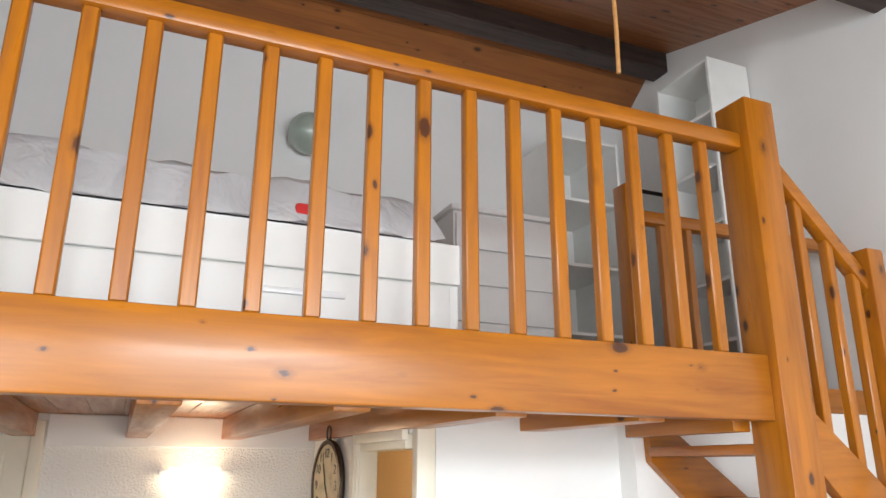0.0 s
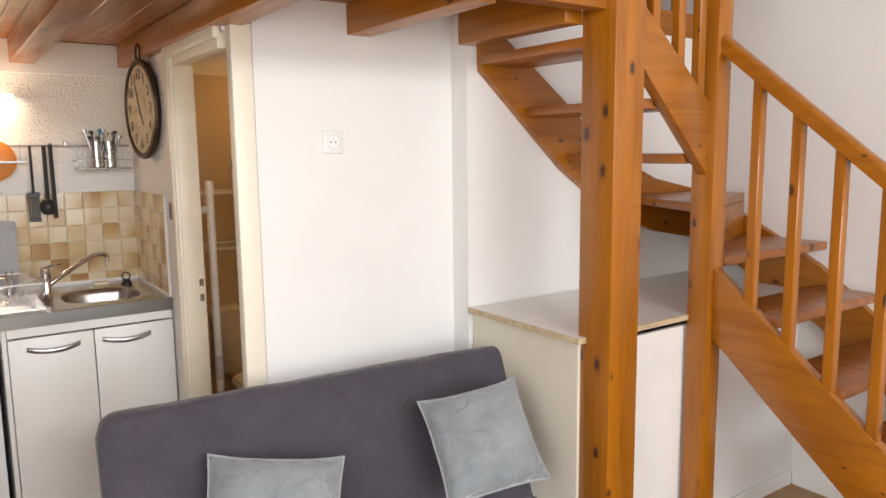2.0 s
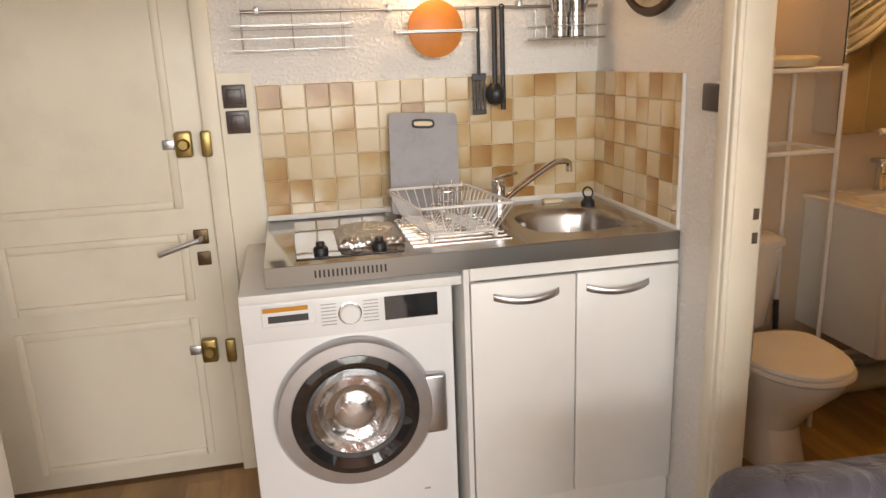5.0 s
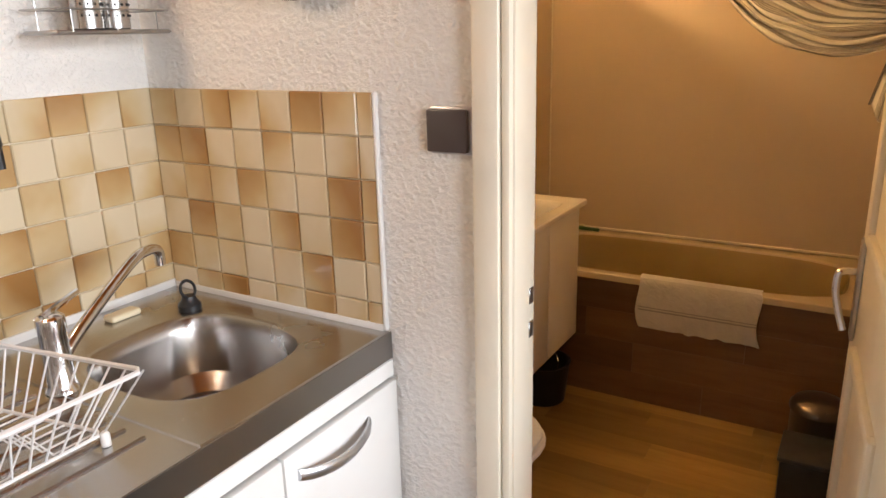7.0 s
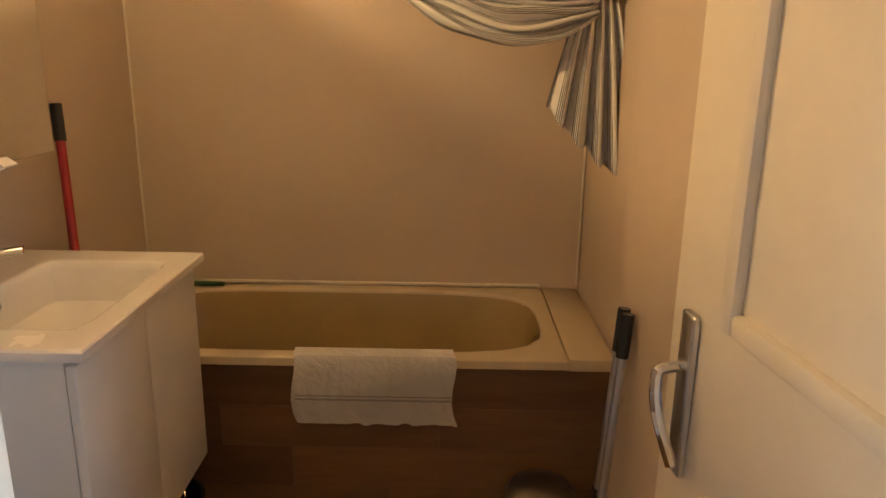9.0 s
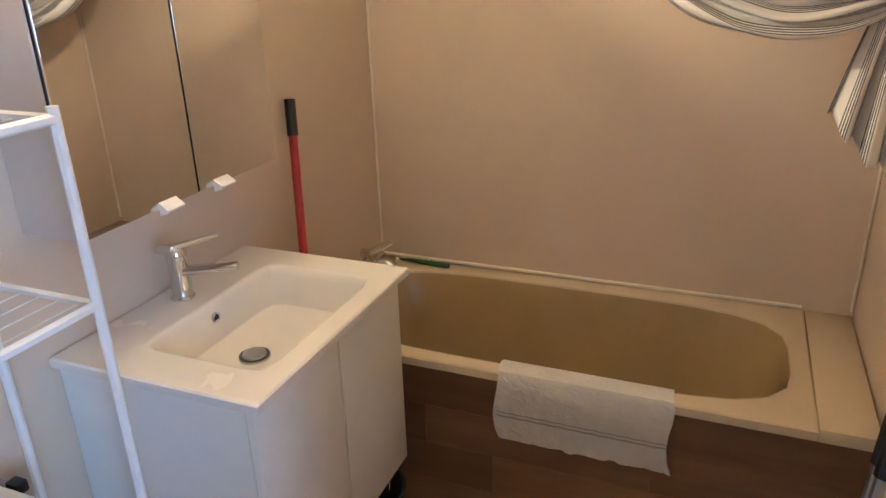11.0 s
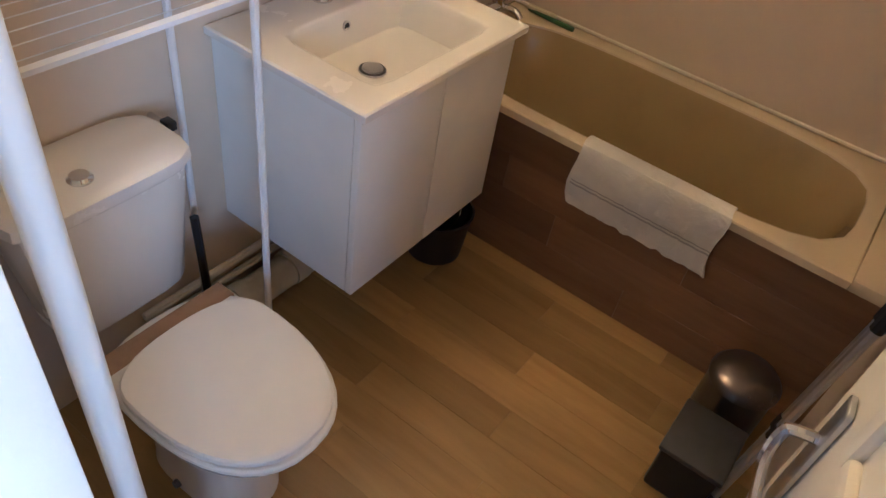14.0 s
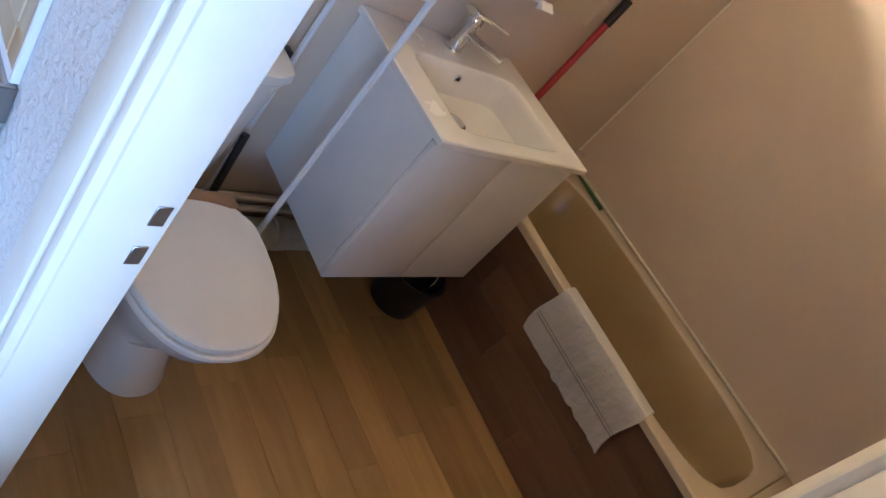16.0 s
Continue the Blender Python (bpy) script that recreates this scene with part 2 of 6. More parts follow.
def tile_mat():
    """Glazed wall tile: cream body with a burnt brown edge on one side, each one different."""
    m, n, l, b = principled("glazed_tile", (0.7, 0.6, 0.4), 0.16)
    tc, info = n.new("ShaderNodeTexCoord"), n.new("ShaderNodeObjectInfo")
    sep = n.new("ShaderNodeSeparateXYZ")
    l.new(tc.outputs["Generated"], sep.inputs[0])
    white = n.new("ShaderNodeTexWhiteNoise")
    white.noise_dimensions = "1D"
    l.new(info.outputs["Random"], white.inputs["W"])
    rnd = n.new("ShaderNodeSeparateColor")
    l.new(white.outputs["Color"], rnd.inputs[0])

    def math(op, a, c):
        k = n.new("ShaderNodeMath")
        k.operation = op
        for sock, value in zip(k.inputs, (a, c)):
            if isinstance(value, (int, float)):
                sock.default_value = value
            else:
                l.new(value, sock)
        return k.outputs[0]

    v = coords(n, l, (1, 1, 1), 9.0)
    wob = math("MULTIPLY", math("SUBTRACT", noise_node(n, l, v, 13, 2), 0.5), 0.42)
    ax = math("ADD", math("MULTIPLY", sep.outputs[0], math("SUBTRACT", rnd.outputs[0], 0.5)), math("MULTIPLY", sep.outputs[2], math("SUBTRACT", rnd.outputs[1], 0.5)))
    burn = math("ADD", math("ADD", math("MULTIPLY", ax, 1.15), wob), math("SUBTRACT", math("MULTIPLY", math("POWER", rnd.outputs[2], 1.8), 0.52), -0.04))
    col = ramp(n, l, burn, [(0.0, (0.68, 0.57, 0.39)), (0.25, (0.61, 0.47, 0.27)), (0.5, (0.52, 0.345, 0.155)), (0.9, (0.36, 0.18, 0.055))])
    l.new(col, b.inputs["Base Color"])
    bump(n, l, b, noise_node(n, l, v, 30, 2), 0.15, 0.002)
    b.inputs["Coat Weight"].default_value = 0.3
    return m


TILE = tile_mat()
GROUT = plain("pale_grout", (0.76, 0.67, 0.50), 0.85, 0, 0.05, 20, 0.001)


def plank_mat(name, base, dark):
    m, n, l, b = principled(name, base, 0.36)
    info = n.new("ShaderNodeObjectInfo")
    v = coords(n, l, (9, 0.9, 9), 30.0)
    g = noise_node(n, l, v, 2.2, 6, 0.62, 0.5)
    col = ramp(n, l, g, [(0.25, dark), (0.55, base), (0.8, tuple(min(1, c * 1.2) for c in base))])
    tint = ramp(n, l, info.outputs["Random"], [(0.0, (0.72, 0.70, 0.68)), (0.5, (0.93, 0.92, 0.9)), (1.0, (1.16, 1.14, 1.1))])
    l.new(mix(n, l, 1.0, col, tint, "MULTIPLY"), b.inputs["Base Color"])
    l.new(ramp(n, l, g, [(0.3, (0.48,) * 3), (0.7, (0.3,) * 3)]), b.inputs["Roughness"])
    bump(n, l, b, g, 0.08, 0.001)
    return m


FLOOR = plank_mat("vinyl_oak_plank", (0.40, 0.236, 0.104), (0.305, 0.172, 0.073))
BATH_FLOOR = plank_mat("golden_oak_vinyl", (0.43, 0.275, 0.088), (0.33, 0.205, 0.06))
FLOOR_JOINT = plain("floor_joint", (0.28, 0.165, 0.082), 0.6, 0, 0.1, 20)
TUB_PLANK = plank_mat("vinyl_brown_panel", (0.235, 0.128, 0.062), (0.175, 0.09, 0.042))


def fabric(name, colour, var, weave=900, fold=0.0, sheen=0.2, fold_scale=9):
    m, n, l, b = principled(name, colour, 0.9)
    v = coords(n, l)
    big, fine = noise_node(n, l, v, 7, 4), noise_node(n, l, v, weave, 2)
    l.new(ramp(n, l, big, [(0.3, tuple(c * (1 - var) for c in colour)), (0.7, tuple(min(1, c * (1 + var)) for c in colour))]), b.inputs["Base Color"])
    b.inputs["Sheen Weight"].default_value = sheen
    if fold:
        k1 = n.new("ShaderNodeBump")
        k1.inputs["Strength"].default_value, k1.inputs["Distance"].default_value = 0.5, fold
        l.new(noise_node(n, l, v, fold_scale, 3, 0.5, 1.2), k1.inputs["Height"])
        k2 = n.new("ShaderNodeBump")
        k2.inputs["Strength"].default_value, k2.inputs["Distance"].default_value = 0.2, 0.0006
        l.new(fine, k2.inputs["Height"])
        l.new(k1.outputs["Normal"], k2.inputs["Normal"])
        l.new(k2.outputs["Normal"], b.inputs["Normal"])
    else:
        bump(n, l, b, fine, 0.25, 0.0008)
    return m


def quilted(m):
    """Adds crossing diagonal seams and soft puckers to a fabric."""
    n, l = m.node_tree.nodes, m.node_tree.links
    b = n["Principled BSDF"]
    seams = []
    for turn in (48, -48):
        v = coords(n, l)
        v.node.inputs["Rotation"].default_value = (0, radians(turn), 0)
        w = n.new("ShaderNodeTexWave")
        w.bands_direction = "X"
        w.inputs["Scale"].default_value, w.inputs["Distortion"].default_value, w.inputs["Detail Scale"].default_value = 1.05, 0.5, 3.0
        l.new(v, w.inputs["Vector"])
        seams.append(ramp(n, l, w.outputs["Fac"], [(0.0, (0, 0, 0)), (0.012, (0.35,) * 3), (0.10, (0.8,) * 3), (0.5, (1, 1, 1))]))
    k = n.new("ShaderNodeBump")
    k.inputs["Strength"].default_value, k.inputs["Distance"].default_value = 0.9, 0.014
    l.new(mix(n, l, 1.0, seams[0], seams[1], "MULTIPLY"), k.inputs["Height"])
    l.new(b.inputs["Normal"].links[0].from_socket, k.inputs["Normal"])
    l.new(k.outputs["Normal"], b.inputs["Normal"])
    return m


SOFA = quilted(fabric("aubergine_grey_cotton", (0.062, 0.053, 0.070), 0.12, 800, 0.03, 0.25, 12))
VELVET = fabric("pale_blue_grey_velvet", (0.24, 0.27, 0.285), 0.22, 700, 0.05, 0.6, 11)
PIPING = fabric("pale_piping", (0.34, 0.365, 0.38), 0.1)
BEDDING = fabric("white_sheet", (0.88, 0.87, 0.88), 0.03, 700, 0.05, 0.1, 6)
TERRY = fabric("grey_white_terry", (0.62, 0.60, 0.57), 0.08, 420, 0.012, 0.3, 30)
TERRY_BAND = fabric("grey_towel_band", (0.36, 0.35, 0.35), 0.08, 420)
RED_CLOTH = fabric("red_cloth", (0.6, 0.03, 0.03), 0.1)


def stripe_cloth():
    """White cotton with groups of charcoal pinstripes along U."""
    m, n, l, b = principled("striped_cotton", (0.7, 0.69, 0.67), 0.9)
    uv, sep = n.new("ShaderNodeUVMap"), n.new("ShaderNodeSeparateXYZ")
    l.new(uv.outputs[0], sep.inputs[0])

    def math(op, a, c):
        k = n.new("ShaderNodeMath")
        k.operation = op
        for sock, value in zip(k.inputs, (a, c)):
            if isinstance(value, (int, float)):
                sock.default_value = value
            else:
                l.new(value, sock)
        return k.outputs[0]

    group = math("FRACT", math("MULTIPLY", sep.outputs[0], 7.5), 0)
    inside = math("LESS_THAN", group, 0.46)
    pin = math("LESS_THAN", math("FRACT", math("MULTIPLY", group, 8.6), 0), 0.56)
    l.new(mix(n, l, math("MULTIPLY", inside, pin), (0.84, 0.83, 0.81), (0.13, 0.13, 0.145)), b.inputs["Base Color"])
    b.inputs["Sheen Weight"].default_value = 0.15
    return m


STRIPE = stripe_cloth()

# builders
BASE = {}


def mesh_of(name, bm, material, smooth=False):
    bmesh.ops.recalc_face_normals(bm, faces=bm.faces)
    me = bpy.data.meshes.new(name)
    bm.to_mesh(me)
    bm.free()
    me.materials.append(material)
    if smooth:
        me.polygons.foreach_set("use_smooth", [True] * len(me.polygons))
        me.set_sharp_from_angle(angle=radians(38))
    return me


def thing(name, place, label, category, group=""):
    ob = new(name)
    ob.location = place
    ob.empty_display_size = 0.05
    BASE[ob] = Vector(place)
    return tagged(ob, label, category, group)


def part(name, bm, material, parent, label="", smooth=True):
    """bm is in world metres; it becomes one mesh under parent."""
    bmesh.ops.translate(bm, verts=bm.verts, vec=-BASE[parent])
    ob = new(name, mesh_of(name, bm, material, smooth))
    ob.parent = parent
    BASE[ob] = BASE[parent]
    return tagged(ob, label)


def solid(name, bm, material, label, category, group="", smooth=True):
    """A thing that is one single mesh, in world metres, with its origin at its base."""
    zs = [v.co for v in bm.verts]
    base = Vector((sum(c.x for c in zs) / len(zs), sum(c.y for c in zs) / len(zs), min(c.z for c in zs)))
    bmesh.ops.translate(bm, verts=bm.verts, vec=-base)
    ob = new(name, mesh_of(name, bm, material, smooth))
    ob.location = base
    BASE[ob] = base
    return tagged(ob, label, category, group)


def structure(name, bm, material, label, smooth=False):
    ob = new(name, mesh_of(name, bm, material, smooth))
    BASE[ob] = Vector((0, 0, 0))
    return tagged(ob, label, name.split("_")[0], "", "structure")


def box(x0, x1, y0, y1, z0, z1, r=0.0, seg=2, bm=None):
    b = bmesh.new()
    bmesh.ops.create_cube(b, size=1)
    for v in b.verts:
        v.co = Vector((x0 + (v.co.x + 0.5) * (x1 - x0), y0 + (v.co.y + 0.5) * (y1 - y0), z0 + (v.co.z + 0.5) * (z1 - z0)))
    if r:
        bmesh.ops.bevel(b, geom=b.edges[:], offset=r, segments=seg, profile=0.5, affect="EDGES")
    return join(bm, b)


def join(bm, b):
    if bm is None:
        return b
    me = bpy.data.meshes.new("scratch")
    b.to_mesh(me)
    b.free()
    bm.from_mesh(me)
    bpy.data.meshes.remove(me)
    return bm


def prism(points, axis, a, c, bm=None, r=0.0):
    """A polygon in the plane across axis, pushed from a to c. Points: (x, y) for z, (y, z) for x, (x, z) for y."""
    b = bmesh.new()
    put = {"z": lambda p, h: (p[0], p[1], h), "x": lambda p, h: (h, p[0], p[1]), "y": lambda p, h: (p[0], h, p[1])}[axis]
    low, high = [b.verts.new(put(p, a)) for p in points], [b.verts.new(put(p, c)) for p in points]
    b.faces.new(low)
    b.faces.new(high)
    for i in range(len(points)):
        j = (i + 1) % len(points)
        b.faces.new((low[i], low[j], high[j], high[i]))
    bmesh.ops.recalc_face_normals(b, faces=b.faces)
    if r:
        bmesh.ops.bevel(b, geom=b.edges[:], offset=r, segments=2, profile=0.5, affect="EDGES")
    return join(bm, b)


def loft(loops, bm=None, cap0=False, cap1=False, closed=True):
    b = bmesh.new()
    rows = [[b.verts.new(p) for p in loop] for loop in loops]
    for r0, r1 in zip(rows, rows[1:]):
        for i in range(len(r0) if closed else len(r0) - 1):
            j = (i + 1) % len(r0)
            b.faces.new((r0[i], r0[j], r1[j], r1[i]))
    if cap0:
        b.faces.new(rows[0][::-1])
    if cap1:
        b.faces.new(rows[-1])
    return join(bm, b)


def ring(centre, ux, uy, rx, ry, n=16, power=2.0):
    c, out = Vector(centre), []
    for i in range(n):
        a = 2 * math.pi * i / n
        ca, sa = math.cos(a), math.sin(a)
        k = (abs(ca) ** power + abs(sa) ** power) ** (-1 / power)
        out.append(c + Vector(ux) * (rx * ca * k) + Vector(uy) * (ry * sa * k))
    return out


def lathe(centre, profile, axis="z", n=20, bm=None, sx=1.0, sy=1.0):
    """profile: (radius, height) from one end to the other, capped."""
    ux, uy, uz = {"z": ((1, 0, 0), (0, 1, 0), (0, 0, 1)), "y": ((1, 0, 0), (0, 0, 1), (0, 1, 0)), "x": ((0, 1, 0), (0, 0, 1), (1, 0, 0))}[axis]
    loops = [ring(Vector(centre) + Vector(uz) * h, ux, uy, max(r, 1e-4) * sx, max(r, 1e-4) * sy, n) for r, h in profile]
    return loft(loops, bm, True, True)


def tube(points, r, n=8, bm=None, closed=False):
    pts = [Vector(p) for p in points]
    loops, up = [], None
    for i, p in enumerate(pts):
        if closed:
            d = pts[(i + 1) % len(pts)] - pts[i - 1]
        else:
            d = pts[min(i + 1, len(pts) - 1)] - pts[max(i - 1, 0)]
        d.normalize()
        if up is None:
            up = Vector((0, 0, 1)) if abs(d.z) < 0.9 else Vector((1, 0, 0))
        u = (up - d * up.dot(d)).normalized()
        up = u
        loops.append(ring(p, u, d.cross(u), r, r, n))
    if closed:
        return loft(loops + [loops[0]], bm)
    return loft(loops, bm, True, True)


def arc(p0, p1, p2, n=8):
    """A smooth bend through three points."""
    a, b, c = Vector(p0), Vector(p1), Vector(p2)
    return [a * (1 - t) ** 2 + b * 2 * t * (1 - t) + c * t * t for t in (i / n for i in range(n + 1))]


def polar(cx, cy, z, a, b, power, angles, rect=None):
    """A loop round (cx, cy): a rounded rectangle of half sizes a, b, or the rectangle rect = (x0, x1, y0, y1)."""
    out = []
    for t in angles:
        c, s = math.cos(t), math.sin(t)
        if rect:
            x0, x1, y0, y1 = rect
            k = min(((x1 - cx) if c > 0 else (cx - x0)) / max(abs(c), 1e-9), ((y1 - cy) if s > 0 else (cy - y0)) / max(abs(s), 1e-9))
        else:
            k = (abs(c / a) ** power + abs(s / b) ** power) ** (-1 / power)
        out.append(Vector((cx + c * k, cy + s * k, z)))
    return out


def sunk(rect, top, low, cx, cy, hole, bm=None, n=44, bottom=True):
    """A plate rect from low to top with a bowl in it. hole: (a, b, power, z, dx) from the rim to the bottom."""
    x0, x1, y0, y1 = rect
    angles = sorted([2 * math.pi * i / n for i in range(n)] + [math.atan2(y - cy, x - cx) % (2 * math.pi) for x in (x0, x1) for y in (y0, y1)])
    loops = [polar(cx, cy, low, 0, 0, 2, angles, rect), polar(cx, cy, top - 0.004, 0, 0, 2, angles, rect)]
    inset = (x0 + 0.004, x1 - 0.004, y0 + 0.004, y1 - 0.004)
    loops.append(polar(cx, cy, top, 0, 0, 2, angles, inset))
    loops.append(polar(cx, cy, top, 0, 0, 2, angles, (x0 + 0.010, x1 - 0.010, y0 + 0.010, y1 - 0.010)))
    a, b, power, z, dx = hole[0]
    loops.append([p + Vector((dx, 0, 0)) for p in polar(cx, cy, top, a + 0.006, b + 0.006, power, angles)])
    for a, b, power, z, dx in hole:
        loops.append([p + Vector((dx, 0, 0)) for p in polar(cx, cy, z, a, b, power, angles)])
    return loft(loops, bm, False, bottom)


def smooth_line(points, n=6):
    """A rounded path through points (Catmull-Rom)."""
    p = [Vector(points[0])] + [Vector(q) for q in points] + [Vector(points[-1])]
    out = []
    for i in range(1, len(p) - 2):
        for k in range(n):
            t = k / n
            out.append(0.5 * ((2 * p[i]) + (p[i + 1] - p[i - 1]) * t + (2 * p[i - 1] - 5 * p[i] + 4 * p[i + 1] - p[i + 2]) * t * t
                              + (3 * p[i] - p[i - 1] - 3 * p[i + 1] + p[i + 2]) * t ** 3))
    return out + [p[-2]]


def turned(bm, m):
    bmesh.ops.transform(bm, matrix=m, verts=bm.verts)
    return bm

# ---- the shell of the flat: x east, y north, origin in the kitchen's corner ----
EAST, WEST, SOUTH, DECK, JOIST = 2.33, -2.24, -6.6, 2.11, 1.975

floor = structure("floor", box(WEST - 0.1, EAST + 0.1, SOUTH - 0.1, 0.12, -0.12, -0.004), FLOOR_JOINT, "brown vinyl oak plank floor")
lower = box(-1.36, EAST + 0.12, 0.0, 0.14, 0, 2.09)
box(WEST - 0.12, -2.19, 0.0, 0.14, 0, 2.09, bm=lower)
box(-2.19, -1.36, 0.0, 0.14, 2.01, 2.09, bm=lower)
wall_north = structure("wall_north", lower, ROUGHCAST, "cream roughcast kitchen wall")
structure("wall_north_loft", box(WEST - 0.12, EAST + 0.12, 0.0, 0.14, 2.09, 5.0), PLASTER, "white painted wall behind the loft bed")
structure("trim_soffit_band", box(-1.31, -0.001, -0.018, -0.0005, 1.932, 2.082, 0.003, 1), PLASTER, "smooth painted band under the loft boards")
structure("trim_door_pilaster", box(-1.317, -1.206, -0.004, -0.0005, 0.0, 1.42, 0.001, 1), CREAM, "smooth cream strip between the entrance door and the tiles")
structure("wall_hallway", box(-2.3, -1.25, 0.30, 0.34, 0, 2.2), PLASTER, "plain wall behind the entrance door")
wall_clock = structure("wall_clock", box(0.0, 0.075, -0.83, 0, 0, 2.085), ROUGHCAST, "cream roughcast wall beside the sink")
structure("wall_lintel", box(0.0, 0.075, -1.47, -0.83, 1.96, 2.085), ROUGHCAST, "short wall over the bathroom door")
structure("wall_bathroom_south", prism([(0.088, -1.505), (0.905, -1.505), (0.905, -1.61), (EAST, -1.61), (EAST, -1.549), (1.404, -1.549), (1.404, -1.489), (0.088, -1.489)], "z", 0, 2.085),
          PLASTER, "smooth white partition wall of the bathroom")
structure("wall_east", box(EAST, EAST + 0.12, SOUTH, 0, 0, 5.0), PLASTER, "tall white painted wall beside the stairs")
west = bmesh.new()
for y0, y1, z0, z1 in ((SOUTH, -5.6, 0, 5), (-5.6, -3.4, 0, 0.5), (-5.6, -3.4, 2.65, 5), (-3.4, 0, 0, 5)):
    box(WEST - 0.12, WEST, y0, y1, z0, z1, bm=west)
structure("wall_west", west, PLASTER, "cream white side wall")
south = bmesh.new()
for x0, x1, z0, z1 in ((WEST, -1.5, 0, 5), (-1.5, 0.9, 0, 0.55), (-1.5, 0.9, 2.95, 5), (0.9, 1.7, 2.9, 5), (0.9, 1.7, 0, 0.9), (1.7, EAST, 0, 5)):
    box(x0, x1, SOUTH - 0.12, SOUTH, z0, z1, bm=south)
structure("wall_south", south, PLASTER, "white wall with the windows")

# beige waterproof panels inside the bathroom, white sealant in their corners
structure("wall_panel_north", box(0.075, 2.255, -0.008, 0, 0.0, 2.08), BATH_PANEL, "beige panelled bathroom wall behind the basin")
structure("wall_panel_east", box(2.26, EAST, -1.545, -0.002, 0.3, 2.08), BATH_PANEL, "beige panelled wall along the bathtub")
structure("wall_panel_south", prism([(0.09, -1.484), (1.408, -1.484), (1.408, -1.544), (2.258, -1.544), (2.258, -1.548), (1.4045, -1.548), (1.4045, -1.4882), (0.09, -1.4882)], "z", 0.0, 2.08),
          BATH_PANEL, "beige panelled wall behind the bathroom door")
structure("ceiling_bathroom", box(0.0755, 2.259, -1.4835, -0.0085, 1.962, 1.972), PLASTER, "plain painted bathroom ceiling")
seal = tube([(2.256, -0.012, 0.55), (2.256, -0.012, 2.07)], 0.004, 6)
tube([(2.256, -1.537, 0.55), (2.256, -1.537, 2.07)], 0.004, 6, seal)
tube([(2.254, -0.02, 0.545), (2.254, -1.405, 0.545)], 0.006, 6, seal)
structure("trim_sealant", seal, CREAM, "white sealant bead in the bath corners")

# roof: two boarded slopes, ridge and purlin
roof = bmesh.new()
for k in range(36):
    y0 = SOUTH + k * 0.18
    if y0 < -0.36:
        y1 = min(y0 + 0.176, -0.36)
        prism([(y0, 4.75 + 0.29 * (y0 + 0.36)), (y1, 4.75 + 0.29 * (y1 + 0.36)), (y1, 4.79 + 0.29 * (y1 + 0.36)), (y0, 4.79 + 0.29 * (y0 + 0.36))], "x", WEST - 0.1, EAST + 0.1, roof)
for k in range(3):
    y0, y1 = -0.36 + k * 0.18, -0.36 + k * 0.18 + 0.176
    prism([(y0, 4.75 - 0.75 * (y0 + 0.36)), (y1, 4.75 - 0.75 * (y1 + 0.36)), (y1, 4.79 - 0.75 * (y1 + 0.36)), (y0, 4.79 - 0.75 * (y0 + 0.36))], "x", WEST - 0.1, EAST + 0.1, roof)
prism([(SOUTH, 2.99), (-0.36, 4.8), (0.2, 4.4), (0.2, 4.5), (-0.36, 4.92), (SOUTH, 3.1)], "x", WEST - 0.1, EAST + 0.1, roof)
structure("ceiling_roof", roof, ROOF_WOOD, "brown stained boarded sloping ceiling")
structure("beam_ridge", box(WEST, EAST, -0.46, -0.30, 4.57, 4.735, 0.012), DARK_BEAM, "dark stained wooden roof beam")
structure("beam_purlin", box(WEST, EAST, -2.14, -1.98, 4.08, 4.25, 0.012), DARK_BEAM, "dark stained wooden roof beam")

# loft floor: beam, joists, boards
structure("beam_loft", box(WEST, 0.936, -2.30, -2.235, 1.985, 2.197, 0.006), PINE_X, "wide varnished knotty pine beam at the loft edge", True)
for x0 in (-1.92, -1.46, -0.96, -0.50, -0.04, 0.445):
    structure("beam_joist", box(x0, x0 + 0.1, -2.235, -0.002 if x0 < -0.3 else -0.0, JOIST, 2.082, 0.004), PINE_Y, "varnished pine joist under the loft", True)
structure("beam_trimmer", box(0.86, 0.935, -2.19, -1.615, JOIST - 0.02, 2.082, 0.004), PINE_Y, "pine trimmer beam at the stair opening", True)
structure("beam_header", box(0.94, EAST, -1.612, -1.55, 2.086, 2.2, 0.004), PINE_X, "pine header along the stair opening", True)
boards = bmesh.new()
for k in range(23):
    x0 = WEST + k * 0.14
    box(x0, min(x0 + 0.1385, 0.935), -2.234, -0.002, 2.084, DECK, 0.002, 1, boards)
for k in range(10):
    x0 = 0.937 + k * 0.14
    box(x0, min(x0 + 0.1385, EAST), -1.549, -0.002, 2.087, DECK, 0.002, 1, boards)
structure("ceiling_loft_boards", boards, PINE_Y, "varnished pine boards of the loft floor")

# window frames behind the walk
for name, x0, x1, z0, z1 in (("window_1", -1.5, 0.9, 0.55, 2.95), ("window_2", 0.9, 1.7, 0.9, 2.9)):
    w = bmesh.new()
    for a, b in ((x0, x0 + 0.06), (x1 - 0.06, x1), ((x0 + x1) / 2 - 0.04, (x0 + x1) / 2 + 0.04)):
        box(a, b, SOUTH - 0.08, SOUTH - 0.02, z0, z1, 0.004, 1, w)
    for a, b in ((z0, z0 + 0.06), (z1 - 0.06, z1)):
        box(x0 + 0.06, x1 - 0.06, SOUTH - 0.079, SOUTH - 0.021, a, b, 0.004, 1, w)
    structure(name, w, WHITE_LAM, "white window frame")

w = bmesh.new()
for a, b in ((-5.6, -5.54), (-3.46, -3.4), (-4.53, -4.47)):
    box(WEST - 0.08, WEST - 0.02, a, b, 0.5, 2.65, 0.004, 1, w)
structure("window_3", w, WHITE_LAM, "white window frame")

